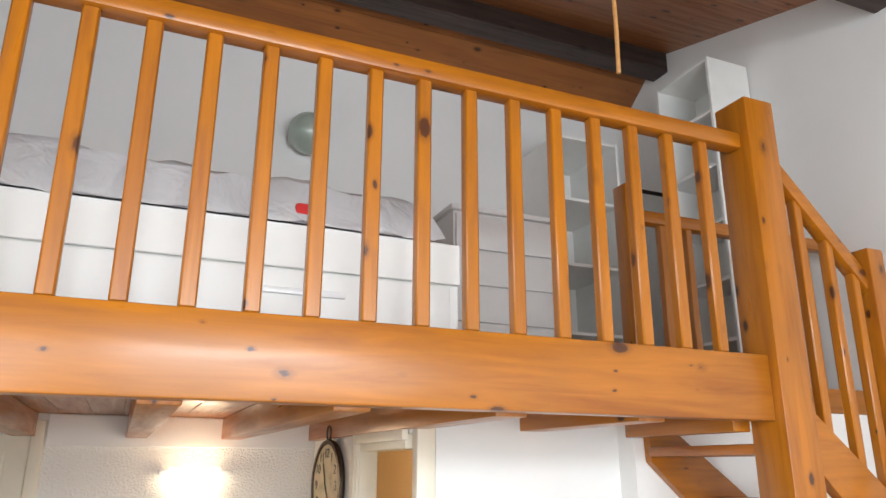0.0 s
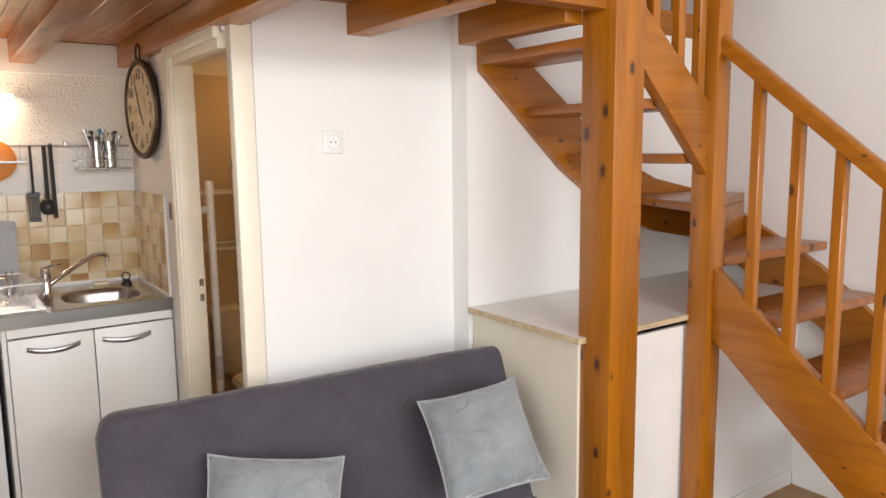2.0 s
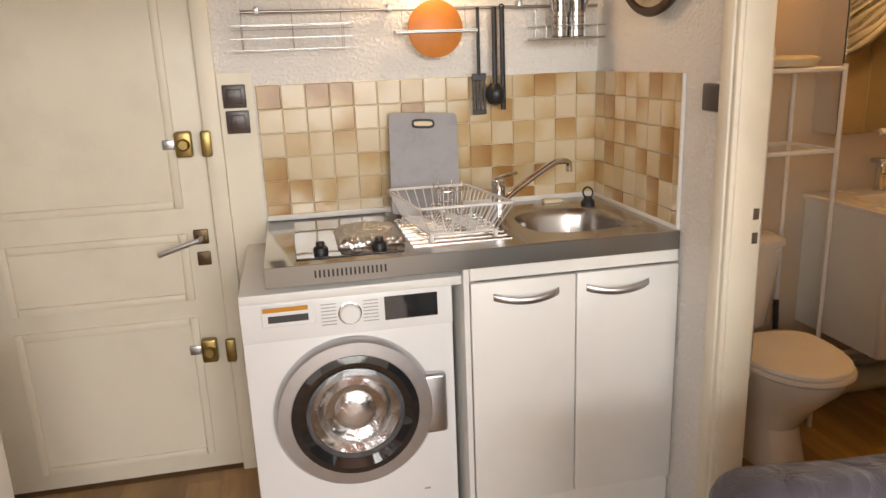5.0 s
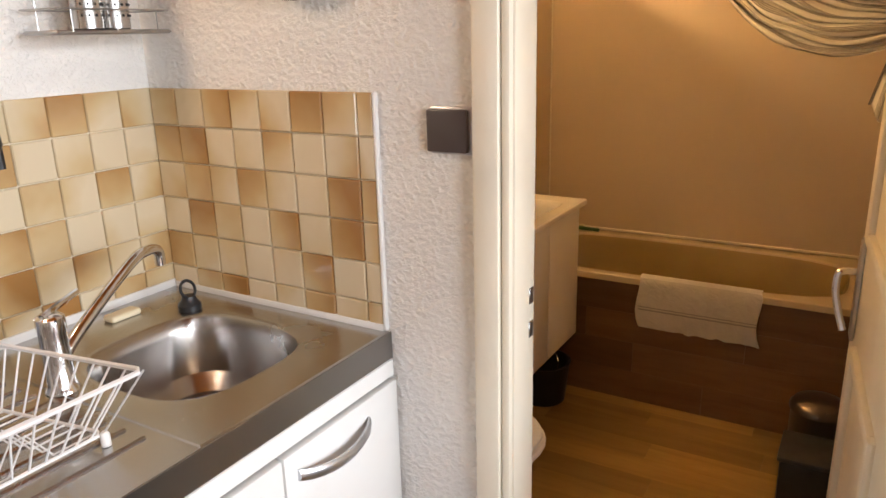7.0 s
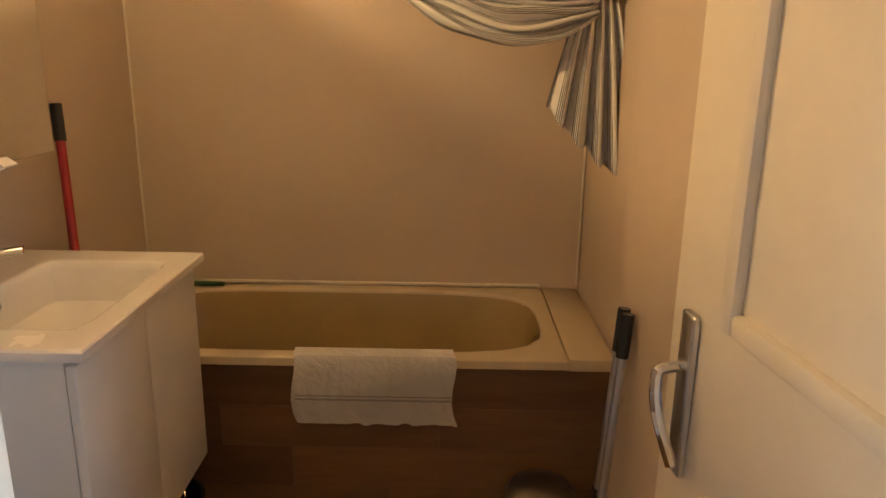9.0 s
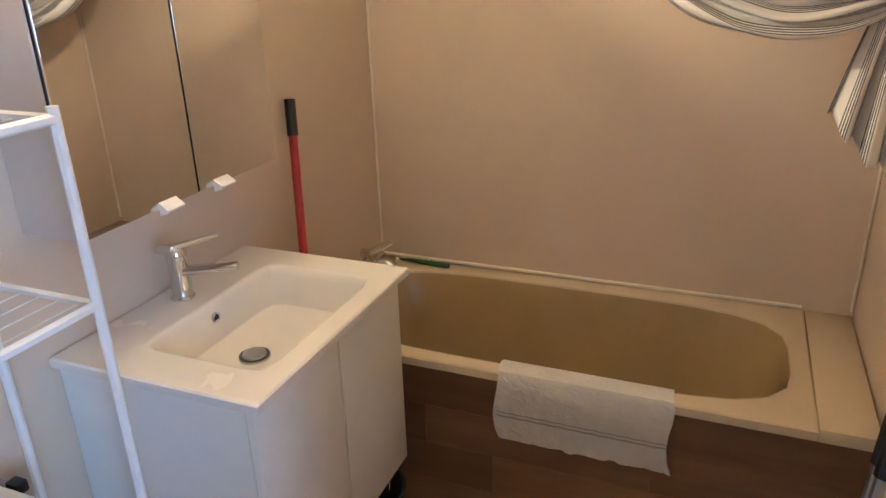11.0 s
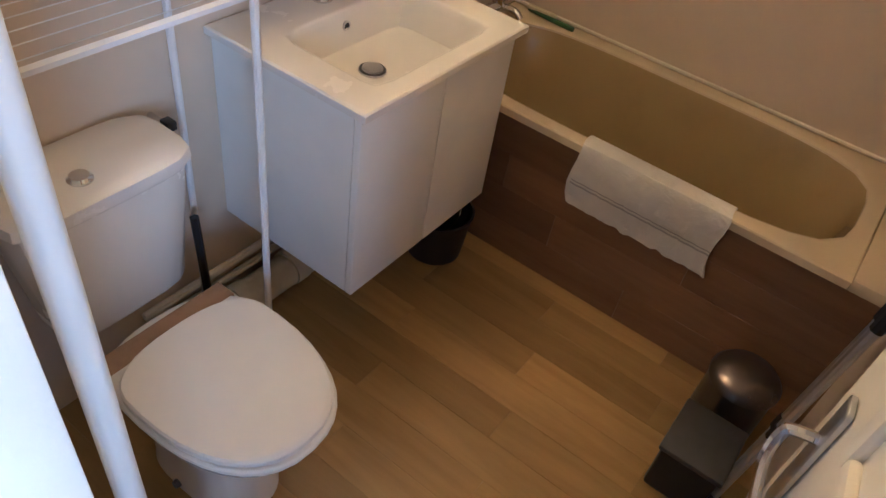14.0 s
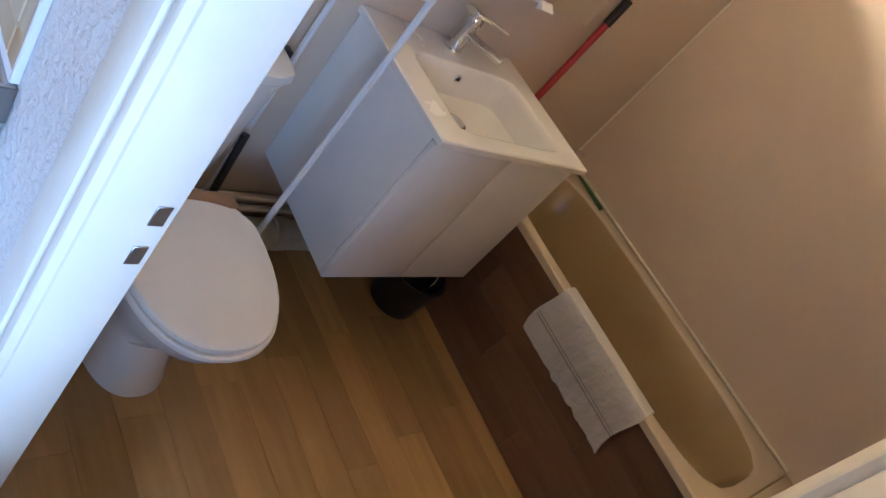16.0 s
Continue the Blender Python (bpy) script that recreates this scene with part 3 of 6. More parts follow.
# entrance door: panelled leaf in a cream frame
door = tagged(thing("door_1", (-1.78, 0.05, 0), "closed cream panelled entrance door with brass locks", "door"), kind="structure")
part("door_leaf", box(-2.165, -1.378, 0.012, 0.055, 0.012, 1.985, 0.003), CREAM, door)
for z0, z1 in ((0.07, 0.60), (0.66, 0.90), (0.985, 1.90)):
    p = box(-2.03, -1.50, -0.004, 0.0, z0 + 0.03, z1 - 0.03, 0.002, 1)
    for a, b, c, d in ((-2.06, -2.032, z0, z1), (-1.498, -1.47, z0, z1), (-2.0315, -1.4985, z0, z0 + 0.028), (-2.0315, -1.4985, z1 - 0.028, z1)):
        box(a, b, -0.012, 0.010, c, d, 0.006, 2, p)
    turned(p, Matrix.Translation((0, 0.014, 0)))
    part("door_panel", p, CREAM, door)
fr = box(-1.376, -1.318, -0.02, 0.02, 0, 2.05, 0.006)
box(-2.235, -2.168, -0.02, 0.02, 0, 2.05, 0.006, 2, fr)
box(-2.168, -1.376, -0.02, 0.02, 1.99, 2.05, 0.006, 2, fr)
part("door_frame", fr, CREAM, door)
lv = part("door_handle", tube(smooth_line([(-1.425, 0.012, 0.885), (-1.425, -0.045, 0.885), (-1.445, -0.052, 0.88), (-1.56, -0.052, 0.845)], 4), 0.0085), SATIN, door, "satin lever handle")
part("rose", box(-1.45, -1.402, 0.0, 0.012, 0.86, 0.91, 0.003), OLD_BRASS, lv)
part("key_plate", box(-1.446, -1.402, 0.002, 0.012, 0.785, 0.832, 0.003), OLD_BRASS, door, "square key plate")
for z in (1.20, 0.48):
    lock = part("rim_lock", box(-1.468, -1.415, -0.028, 0.012, z - 0.042, z + 0.042, 0.008), BRASS, door, "brass rim lock")
    part("lock_knob", lathe((-1.44, -0.028, z), [(0.02, 0), (0.02, -0.01), (0.014, -0.02)], "y", 16), BRASS, lock)
    part("lock_keep", box(-1.385, -1.352, -0.045, -0.02, z - 0.042, z + 0.042, 0.007), BRASS, door, "brass keep on the frame")
    part("lock_bolt", box(-1.51, -1.47, -0.004, 0.012, z - 0.016, z + 0.016, 0.004), SATIN, door, "worn bolt plate")

# bathroom door: frame and the leaf standing open
bd = tagged(thing("door_2", (0.08, -1.42, 0), "open cream panelled bathroom door", "door"), kind="structure")
fr = box(-0.012, 0.072, -0.884, -0.831, 0, 1.96, 0.005)
box(-0.03, -0.001, -0.862, -0.812, 0, 1.985, 0.008, 2, fr)
box(-0.024, -0.002, -0.879, -0.863, 0, 1.96, 0.005, 2, fr)
box(-0.012, 0.09, -1.449, -0.885, 1.905, 1.96, 0.005, 2, fr)
box(-0.029, -0.001, -1.46, -0.864, 1.935, 1.985, 0.008, 2, fr)
part("door_frame", fr, CREAM, bd)
fr = box(0.012, 0.086, -1.513, -1.462, 0, 1.984, 0.006)
box(0.086, 0.0885, -1.4885, -1.47, 0, 1.9, bm=fr)
SWING = pose(0.03, -1.452, 0, 0, 0, 5.6) @ Matrix.Translation((-0.03, 1.398, 0))
part("door_jamb", fr, CREAM, bd)
leaf = part("door_leaf", turned(box(0.03, 0.738, -1.428, -1.398, 0.012, 1.90, 0.003), SWING), CREAM, bd)
for z0, z1 in ((0.13, 0.82), (1.04, 1.80)):
    p = bmesh.new()
    for a, b, c, d in ((0.17, 0.20, z0, z1), (0.56, 0.59, z0, z1), (0.1995, 0.5605, z0, z0 + 0.03), (0.1995, 0.5605, z1 - 0.03, z1)):
        box(a, b, -1.402, -1.384, c, d, 0.007, 2, p)
    part("moulding", turned(p, SWING), CREAM, leaf)
pl = part("handle_plate", turned(box(0.652, 0.692, -1.398, -1.388, 0.80, 1.03, 0.008, 3), SWING), SATIN, leaf, "long chrome handle plate")
part("door_handle", turned(tube(smooth_line([(0.672, -1.39, 0.955), (0.668, -1.362, 0.955), (0.666, -1.352, 0.945), (0.655, -1.352, 0.90), (0.64, -1.372, 0.83)], 4), 0.008), SWING), CHROME, bd, "bent chrome lever")
for z in (1.022, 0.958):
    part("strike_plate", box(0.046, 0.063, -0.8855, -0.882, z - 0.015, z + 0.015, 0.001, 1), WIRE_GREY, bd, "steel strike plate")

# white plastic tube standing inside the bathroom door frame
tb = thing("curtain_tube", (0.15, -0.75, 0.49), "long white plastic tube hung on the bathroom wall", "tube")
part("tube_body", lathe((0.15, -0.75, 0.49), [(0.011, 0), (0.017, 0.010), (0.017, 0.94), (0.014, 0.948)], "z", 18), WHITE_LAM, tb)
part("sticker", lathe((0.15, -0.75, 0.55), [(0.0174, 0), (0.0174, 0.11)], "z", 18), STICKER, tb, "printed sticker")
part("bracket", box(0.076, 0.1345, -0.765, -0.735, 1.30, 1.33, 0.004), WHITE_LAM, tb)

# ---- staircase and balustrades ----
def rot_post(x0, x1, y0, y1, z0, z1, bm=None):
    return box(x0, x1, y0, y1, z0, z1, 0.007, 2, bm)


stairs = thing("staircase", (1.6, -2.3, 0), "open quarter-turn staircase of varnished orange pine", "staircase")
part("newel_post", rot_post(0.936, 1.075, -2.335, -2.19, 0, 3.13), PINE_Z, stairs)
part("newel_post", rot_post(1.485, 1.57, -2.315, -2.22, 0, 2.63), PINE_Z, stairs)
part("newel_post", rot_post(1.49, 1.575, -3.78, -3.69, 0, 0.98), PINE_Z, stairs)
part("stringer", prism([(1.075, 2.06), (1.486, 1.715), (1.486, 1.455), (1.075, 1.866)], "y", -2.29, -2.245, r=0.004), PINE_X, stairs)
low = [(-2.316, 1.115), (-3.69, 0.015), (-3.69, 0.0), (-3.34, 0.0), (-2.316, 0.85)]
part("stringer", prism(low, "x", 1.508, 1.552, r=0.004), PINE_Y, stairs)
north_top = [(0.945, 2.08), (1.228, 1.878), (1.526, 1.66), (1.8, 1.49), (2.0, 1.41), (2.325, 1.345)]
north_low = [(2.325, 1.10), (2.0, 1.16), (1.8, 1.23), (1.6, 1.33), (1.393, 1.47), (0.955, 1.862)]
part("stringer", prism(north_top + north_low, "y", -1.648, -1.612), PINE_X, stairs)
east_top = [(-1.65, 1.335), (-1.9, 1.25), (-2.3, 1.04), (-2.75, 0.69), (-3.6, 0.01)]
east_low = [(-3.28, 0.0), (-2.75, 0.42), (-2.3, 0.78), (-1.9, 1.0), (-1.65, 1.08)]
part("stringer", prism(east_top + east_low, "x", EAST - 0.038, EAST - 0.002), PINE_Y, stairs)
RISE = DECK / 11
for k, (x0, x1) in ((10, (0.94, 1.20)), (9, (1.175, 1.435))):
    part("tread", box(x0, x1, -2.244, -1.649, k * RISE - 0.036, k * RISE, 0.008), PINE_DARK, stairs)
XE, YN = EAST - 0.04, -1.649
for k, pts in ((8, [(1.41, -2.236), (1.41, YN), (1.86, YN), (1.575, -2.218)]),
               (7, [(1.56, -2.218), (1.80, YN), (XE, YN), (XE, -1.93), (1.585, -2.222)]),
               (6, [(1.575, -2.22), (XE, -1.90), (XE, -2.33), (1.575, -2.318)])):
    part("tread", prism(pts, "z", k * RISE - 0.036, k * RISE, r=0.006), PINE_DARK, stairs)
for k in range(1, 6):
    y1 = -2.29 - (5 - k) * 0.236
    part("tread", box(1.553, XE, y1 - 0.262, y1, k * RISE - 0.036, k * RISE, 0.008), PINE_DARK, stairs)
part("riser", prism([(1.575, -2.222), (XE, -1.93), (XE, -1.908), (1.58, -2.2)], "z", 6 * RISE + 0.001, 7 * RISE - 0.037), PINE_X, stairs)


def slope_rail(y0, z0, y1, z1, w, h):
    """A handrail with rounded top running along y at x = 1.53."""
    prof = [(-w, -h), (-w * 0.8, -h * 1.1), (w * 0.8, -h * 1.1), (w, -h), (w * 1.05, 0), (w, h * 0.6), (w * 0.5, h), (-w * 0.5, h), (-w, h * 0.6), (-w * 1.05, 0)]
    return loft([[Vector((1.53 + a, y, z + b)) for a, b in prof] for y, z in ((y0, z0), (y1, z1))], None, True, True)


part("handrail", slope_rail(-2.31, 1.925, -3.70, 0.80, 0.028, 0.032), PINE_Y, stairs)
for k in range(9):
    y = -2.455 - k * 0.146
    z0, z1 = 1.115 + 0.8 * (y + 2.316), 1.925 + 0.81 * (y + 2.31)
    part("baluster", box(1.512, 1.548, y - 0.018, y + 0.018, z0 - 0.03, z1 - 0.02, 0.004, 1), PINE_Z, stairs)
part("handrail", prism([(1.07, 2.965), (1.49, 2.545), (1.49, 2.465), (1.07, 2.885)], "y", -2.295, -2.24, r=0.01), PINE_X, stairs)
for x in (1.19, 1.325, 1.44):
    part("baluster", box(x - 0.018, x + 0.018, -2.285, -2.249, 2.03 - 0.81 * (x - 1.075), 2.9 - (x - 1.07), 0.004, 1), PINE_Z, stairs)

rail = thing("balustrade", (-0.6, -2.27, 2.2), "varnished orange pine balustrade along the loft edge", "balustrade")
part("top_rail", box(WEST, 0.936, -2.302, -2.235, 2.935, 2.998, 0.012), PINE_X, rail)
for k in range(22):
    x = 0.765 - k * 0.1492
    if x > WEST:
        part("baluster", box(x - 0.021, x + 0.021, -2.288, -2.252, 2.197, 2.937, 0.005, 1), PINE_Z, rail)
rail = thing("balustrade", (1.5, -1.58, 2.2), "short varnished pine balustrade beside the stair opening", "balustrade")
part("newel_post", rot_post(0.945, 1.04, -1.62, -1.53, DECK, 3.06), PINE_Z, rail)
part("top_rail", box(1.04, EAST, -1.61, -1.55, 2.89, 2.95, 0.01), PINE_X, rail)
for k in range(8):
    x = 1.16 + k * 0.148
    part("baluster", box(x - 0.019, x + 0.019, -1.598, -1.562, 2.2, 2.892, 0.004, 1), PINE_Z, rail)

# boxed cupboard under the stairs
cup = thing("understairs_cupboard", (1.6, -1.9, 0), "low white boxed cupboard under the stairs with chipboard edges", "cupboard")
part("side_panel", box(0.925, 0.945, -2.205, -1.613, 0.0, 0.905, 0.002, 1), plain("ivory_melamine", (0.72, 0.66, 0.54), 0.4, 0, 0.03, 4), cup, "ivory melamine side panel")
part("front_panel", box(0.946, 1.57, -2.205, -2.187, 0.06, 0.88, 0.002, 1), WHITE_LAM, cup)
part("front_panel", box(1.572, EAST - 0.002, -2.203, -2.187, 0.0, 0.905, 0.002, 1), PLASTER, cup)
part("plinth", box(0.946, 1.57, -2.195, -2.18, 0.0, 0.058), CHIP_EDGE, cup)
part("top", box(0.905, EAST - 0.002, -2.222, -1.613, 0.907, 0.926, 0.001, 1), WHITE_LAM, cup)
part("edge_band", box(0.897, 0.9045, -2.230, -1.613, 0.906, 0.927, 0.001, 1), CHIP_EDGE, cup, "raw chipboard edge")
part("edge_band", box(0.906, EAST - 0.002, -2.230, -2.2225, 0.906, 0.927, 0.001, 1), CHIP_EDGE, cup, "raw chipboard edge")
bb = box(1.575, EAST - 0.012, -2.216, -2.204, 0, 0.07, 0.003, 1)
box(EAST - 0.012, EAST, -3.2, -2.216, 0, 0.07, 0.003, 1, bb)
structure("baseboard", bb, WHITE_LAM, "white baseboard under the stairs")

# white wall socket
def socket(x, y, z):
    s = thing("wall_socket", (x, y, z), "white square wall socket on the partition", "socket")
    part("plate", box(x - 0.041, x + 0.041, y - 0.009, y, z - 0.041, z + 0.041, 0.004), WHITE_LAM, s)
    part("well", lathe((x, y - 0.0095, z), [(0.026, 0), (0.024, -0.002), (0.02, 0.0015), (0.002, 0.002)], "y", 24), WHITE_ENAMEL, s)
    for dx, dz in ((-0.0095, 0), (0.0095, 0)):
        part("hole", lathe((x + dx, y - 0.0095, z + dz), [(0.003, 0), (0.003, -0.002)], "y", 8), BLACK, s)
    part("earth_pin", lathe((x, y - 0.009, z + 0.012), [(0.0028, 0), (0.0026, -0.006)], "y", 8), SATIN, s)


socket(0.372, -1.505, 1.592)

# ---- loft ----
bed = thing("daybed", (-0.9, -1.45, DECK), "white daybed with drawers on the loft", "bed")
part("base", box(-2.0, 0.02, -1.86, -1.0, DECK, 2.575, 0.004, 1), WHITE_LAM, bed)
for x0, x1 in ((-1.98, -1.02), (-1.01, -0.02)):
    d = part("drawer", box(x0, x1, -1.879, -1.861, DECK + 0.02, 2.425, 0.003, 1), WHITE_LAM, bed)
    part("handle", box((x0 + x1) / 2 - 0.13, (x0 + x1) / 2 + 0.13, -1.892, -1.8795, 2.345, 2.365, 0.004), WHITE_ENAMEL, d)
part("front_rail", box(-2.0, 0.02, -1.879, -1.861, 2.432, 2.575, 0.003, 1), WHITE_LAM, bed)


def rumpled(x0, x1, y0, y1, z0, z1, amp, nx=36, ny=14, seed=0.0, over=0.0):
    loops = []
    for j in range(ny + 1):
        row = []
        for i in range(nx + 1):
            x, y = x0 + (x1 - x0) * i / nx, y0 + (y1 - y0) * j / ny
            e = min(i, nx - i, 3) / 3 * min(j, ny - j, 2) / 2
            z = z0 + (z1 - z0) * (e ** 0.4) + amp * noise.noise((x * 5 + seed, y * 5, 1.3)) * e + amp * 0.5 * noise.noise((x * 14 + seed, y * 11, 4.0))
            row.append(Vector((x + amp * 0.5 * noise.noise((y * 9, x * 9, seed)), y + amp * 0.5 * noise.noise((x * 9, y * 9, seed + 3)), z - (over if j == 0 else 0))))
        loops.append(row)
    return loft(loops, None, closed=False)


mt = rumpled(-2.0, -0.045, -1.872, -1.02, 2.60, 2.69, 0.012, 40, 14, 11.0)
for v in [v for v in mt.verts if v.co.y < -1.86]:
    v.co.z = 2.582
bmesh.ops.solidify(mt, geom=mt.faces[:], thickness=0.01)
solid("mattress", mt, BEDDING, "white mattress on the daybed", "mattress")
b = rumpled(-2.0, -0.05, -1.90, -1.06, 2.63, 2.755, 0.03, 44, 16, 1.0, 0.055)
bmesh.ops.solidify(b, geom=b.faces[:], thickness=0.012)
solid("bed_sheet", b, BEDDING, "rumpled white sheet on the daybed mattress", "bedding")
b = rumpled(-1.95, -0.6, -1.55, -1.05, 2.70, 2.84, 0.05, 34, 12, 7.0)
bmesh.ops.solidify(b, geom=b.faces[:], thickness=0.03)
solid("duvet", b, BEDDING, "heaped white duvet on the daybed", "bedding")
b = rumpled(-0.62, -0.18, -1.62, -1.25, 2.69, 2.79, 0.03, 18, 12, 3.0)
bmesh.ops.solidify(b, geom=b.faces[:], thickness=0.03)
solid("pillow", b, BEDDING, "creased white pillow on the daybed", "pillow")
solid("folded_cloth", box(-0.56, -0.49, -1.895, -1.84, 2.605, 2.645, 0.012), RED_CLOTH, "small red cloth on the bed edge", "cloth")

dr = thing("chest_of_drawers", (0.75, -0.75, DECK), "white painted chest of drawers on the loft", "dresser")
part("body", box(0.44, 1.06, -0.88, -0.45, DECK, 3.10, 0.004, 1), DRESSER, dr)
part("top", box(0.42, 1.08, -0.905, -0.44, 3.10, 3.13, 0.006), DRESSER, dr)
for k in range(5):
    z0 = DECK + 0.04 + k * 0.188
    part("drawer", box(0.45, 1.05, -0.898, -0.881, z0, z0 + 0.18, 0.006), DRESSER, dr)


def shelf_unit(name, x0, x1, y0, y1, z0, z1, shelves, label, open_to):
    s = thing(name, ((x0 + x1) / 2, (y0 + y1) / 2, z0), label, "shelf")
    t = 0.02
    if open_to == "west":
        part("side", box(x0, x1, y0, y0 + t, z0, z1, 0.002, 1), WHITE_LAM, s)
        part("side", box(x0, x1, y1 - t, y1, z0, z1, 0.002, 1), WHITE_LAM, s)
        part("back", box(x1 - 0.008, x1, y0 + t, y1 - t, z0, z1), WHITE_LAM, s)
        for k in range(shelves):
            z = z0 + 0.05 + (z1 - z0 - 0.07) * k / (shelves - 1)
            part("shelf", box(x0 + 0.004, x1 - 0.009, y0 + t, y1 - t, z, z + t, 0.002, 1), WHITE_LAM, s)
    else:
        part("side", box(x0, x0 + t, y0, y1, z0, z1, 0.002, 1), WHITE_LAM, s)
        part("side", box(x1 - t, x1, y0, y1, z0, z1, 0.002, 1), WHITE_LAM, s)
        part("back", box(x0 + t, x1 - t, y1 - 0.008, y1, z0, z1), WHITE_LAM, s)
        for k in range(shelves):
            z = z0 + 0.05 + (z1 - z0 - 0.07) * k / (shelves - 1)
            part("shelf", box(x0 + t, x1 - t, y0 + 0.004, y1 - 0.009, z, z + t, 0.002, 1), WHITE_LAM, s)
    return s


shelf_unit("tall_shelf", 2.0, 2.32, -1.15, -0.68, DECK, 4.23, 7, "tall narrow white open shelf on the loft", "west")
shelf_unit("wardrobe_shelf", 1.30, 1.76, -0.55, -0.01, DECK, 3.85, 5, "white open wardrobe shelving on the loft", "south")
solid("clothes_rail", tube([(1.77, -0.42, 3.62), (2.32, -0.42, 3.62)], 0.014, 10), IRON, "dark metal clothes rail beside the shelving", "rail")
g = thing("globe_lamp", (-0.16, 0.0, 3.76), "pale grey green glass globe lamp on the loft wall", "lamp")
part("globe", lathe((-0.16, -0.10, 3.76), [(0.128 * math.sin(math.pi * k / 14), -0.128 * math.cos(math.pi * k / 14)) for k in range(15)], "y", 24), GREY_GREEN, g)
part("base", lathe((-0.16, 0.0, 3.76), [(0.06, 0), (0.06, -0.02), (0.05, -0.03)], "y", 20), WHITE_ENAMEL, g)
for x, z in ((0.608, 3.29), (-0.70, 3.40)):
    solid("pull_cord", tube([(x, -2.06, 4.1), (x + 0.004, -2.06, z + 0.2), (x, -2.06, z)], 0.0085, 8), CORD, "tan cord hanging from the roof beam", "cord", "hanging cords")

# ---- living corner ----
sofa = thing("sofa_bed", (0.1, -2.4, 0), "small sofa bed with a padded aubergine grey cover", "sofa")


def slab(x0, x1, section, r, name, quilt):
    """A padded slab: a rounded section in (y, z) pushed along x with soft ends."""
    n = len(section)
    cy, cz = sum(p[0] for p in section) / n, sum(p[1] for p in section) / n
    loops, steps = [], 110
    for i in range(steps + 1):
        t = i / steps
        x = x0 + (x1 - x0) * t
        e = min(t, 1 - t) * (x1 - x0)
        k = 1.0 if e > r else math.sqrt(max(0.0, 1 - (1 - e / r) ** 2))
        s = 0.0 if e > r else (1 - k) * r
        loop = []
        for y, z in section:
            d = math.hypot(y - cy, z - cz)
            f = max(0.02, (d - s) / d)
            w = 0.004 * noise.noise((x * 6, y * 6, z * 6))
            q = quilt * (abs(math.sin((x + 0.8 * z) * 8)) ** 0.25 + abs(math.sin((x - 0.8 * z) * 8)) ** 0.25 - 1.5)
            loop.append(Vector((x, cy + (y - cy) * f + w - q, cz + (z - cz) * f + w)))
        loops.append(loop)
    return part(name, loft(loops, None, True, True), SOFA, sofa)


def rounded(points, r, n=5):
    """Rounds a closed polygon."""
    out = []
    for i, p in enumerate(points):
        p, a, b = Vector(p), Vector(points[i - 1]), Vector(points[(i + 1) % len(points)])
        for q in arc(p + (a - p).normalized() * r, p, p + (b - p).normalized() * r, n):
            out.append((q[0], q[1]))
        m = b + (p - b).normalized() * r
        s = p + (b - p).normalized() * r
        for k in range(1, 16):
            q = s.lerp(m, k / 16)
            out.append((q[0], q[1]))
    return out


slab(-0.595, 0.945, rounded([(-2.33, 0.19), (-2.20, 0.17), (-1.965, 0.765), (-2.10, 0.805)], 0.05), 0.07, "backrest", 0.005)
slab(-0.595, 0.945, rounded([(-2.96, 0.12), (-2.22, 0.12), (-2.26, 0.262), (-2.96, 0.262)], 0.06), 0.06, "seat", 0.004)
skirt = bmesh.new()
for (xa, ya), (xb, yb) in (((-0.57, -2.93), (0.92, -2.93)), ((0.92, -2.93), (0.92, -2.06)), ((0.92, -2.06), (-0.57, -2.06)), ((-0.57, -2.06), (-0.57, -2.93))):
    rows = []
    for z in (0.02, 0.10, 0.18, 0.24):
        row = []
        for i in range(31):
            t = i / 30
            w = 0.012 * math.sin(t * 40) * (1 - z / 0.3)
            row.append(Vector((xa + (xb - xa) * t + (w if xa == xb else 0), ya + (yb - ya) * t + (w if ya == yb else 0), z)))
        rows.append(row)
    loft(rows, skirt, closed=False)
bmesh.ops.solidify(skirt, geom=skirt.faces[:], thickness=0.006)
part("skirt", skirt, SOFA, sofa)
back = loft([[Vector((x, y, z)) for x in (-0.57, -0.2, 0.2, 0.5, 0.91)] for y, z in ((-1.985, 0.73), (-2.0, 0.45), (-2.03, 0.02))], None, closed=False)
bmesh.ops.solidify(back, geom=back.faces[:], thickness=0.008)
part("back_cover", back, SOFA, sofa)
sofa.location = (0.172, -2.016, 0)
sofa.rotation_euler = (0, 0, radians(-4.5))


def frame_of(centre, right, up):
    """A pose from the directions of the flat sides."""
    r = Vector(right).normalized()
    n_ = r.cross(Vector(up)).normalized()
    u = n_.cross(r)
    return Matrix(((r.x, u.x, n_.x, centre[0]), (r.y, u.y, n_.y, centre[1]), (r.z, u.z, n_.z, centre[2]), (0, 0, 0, 1)))


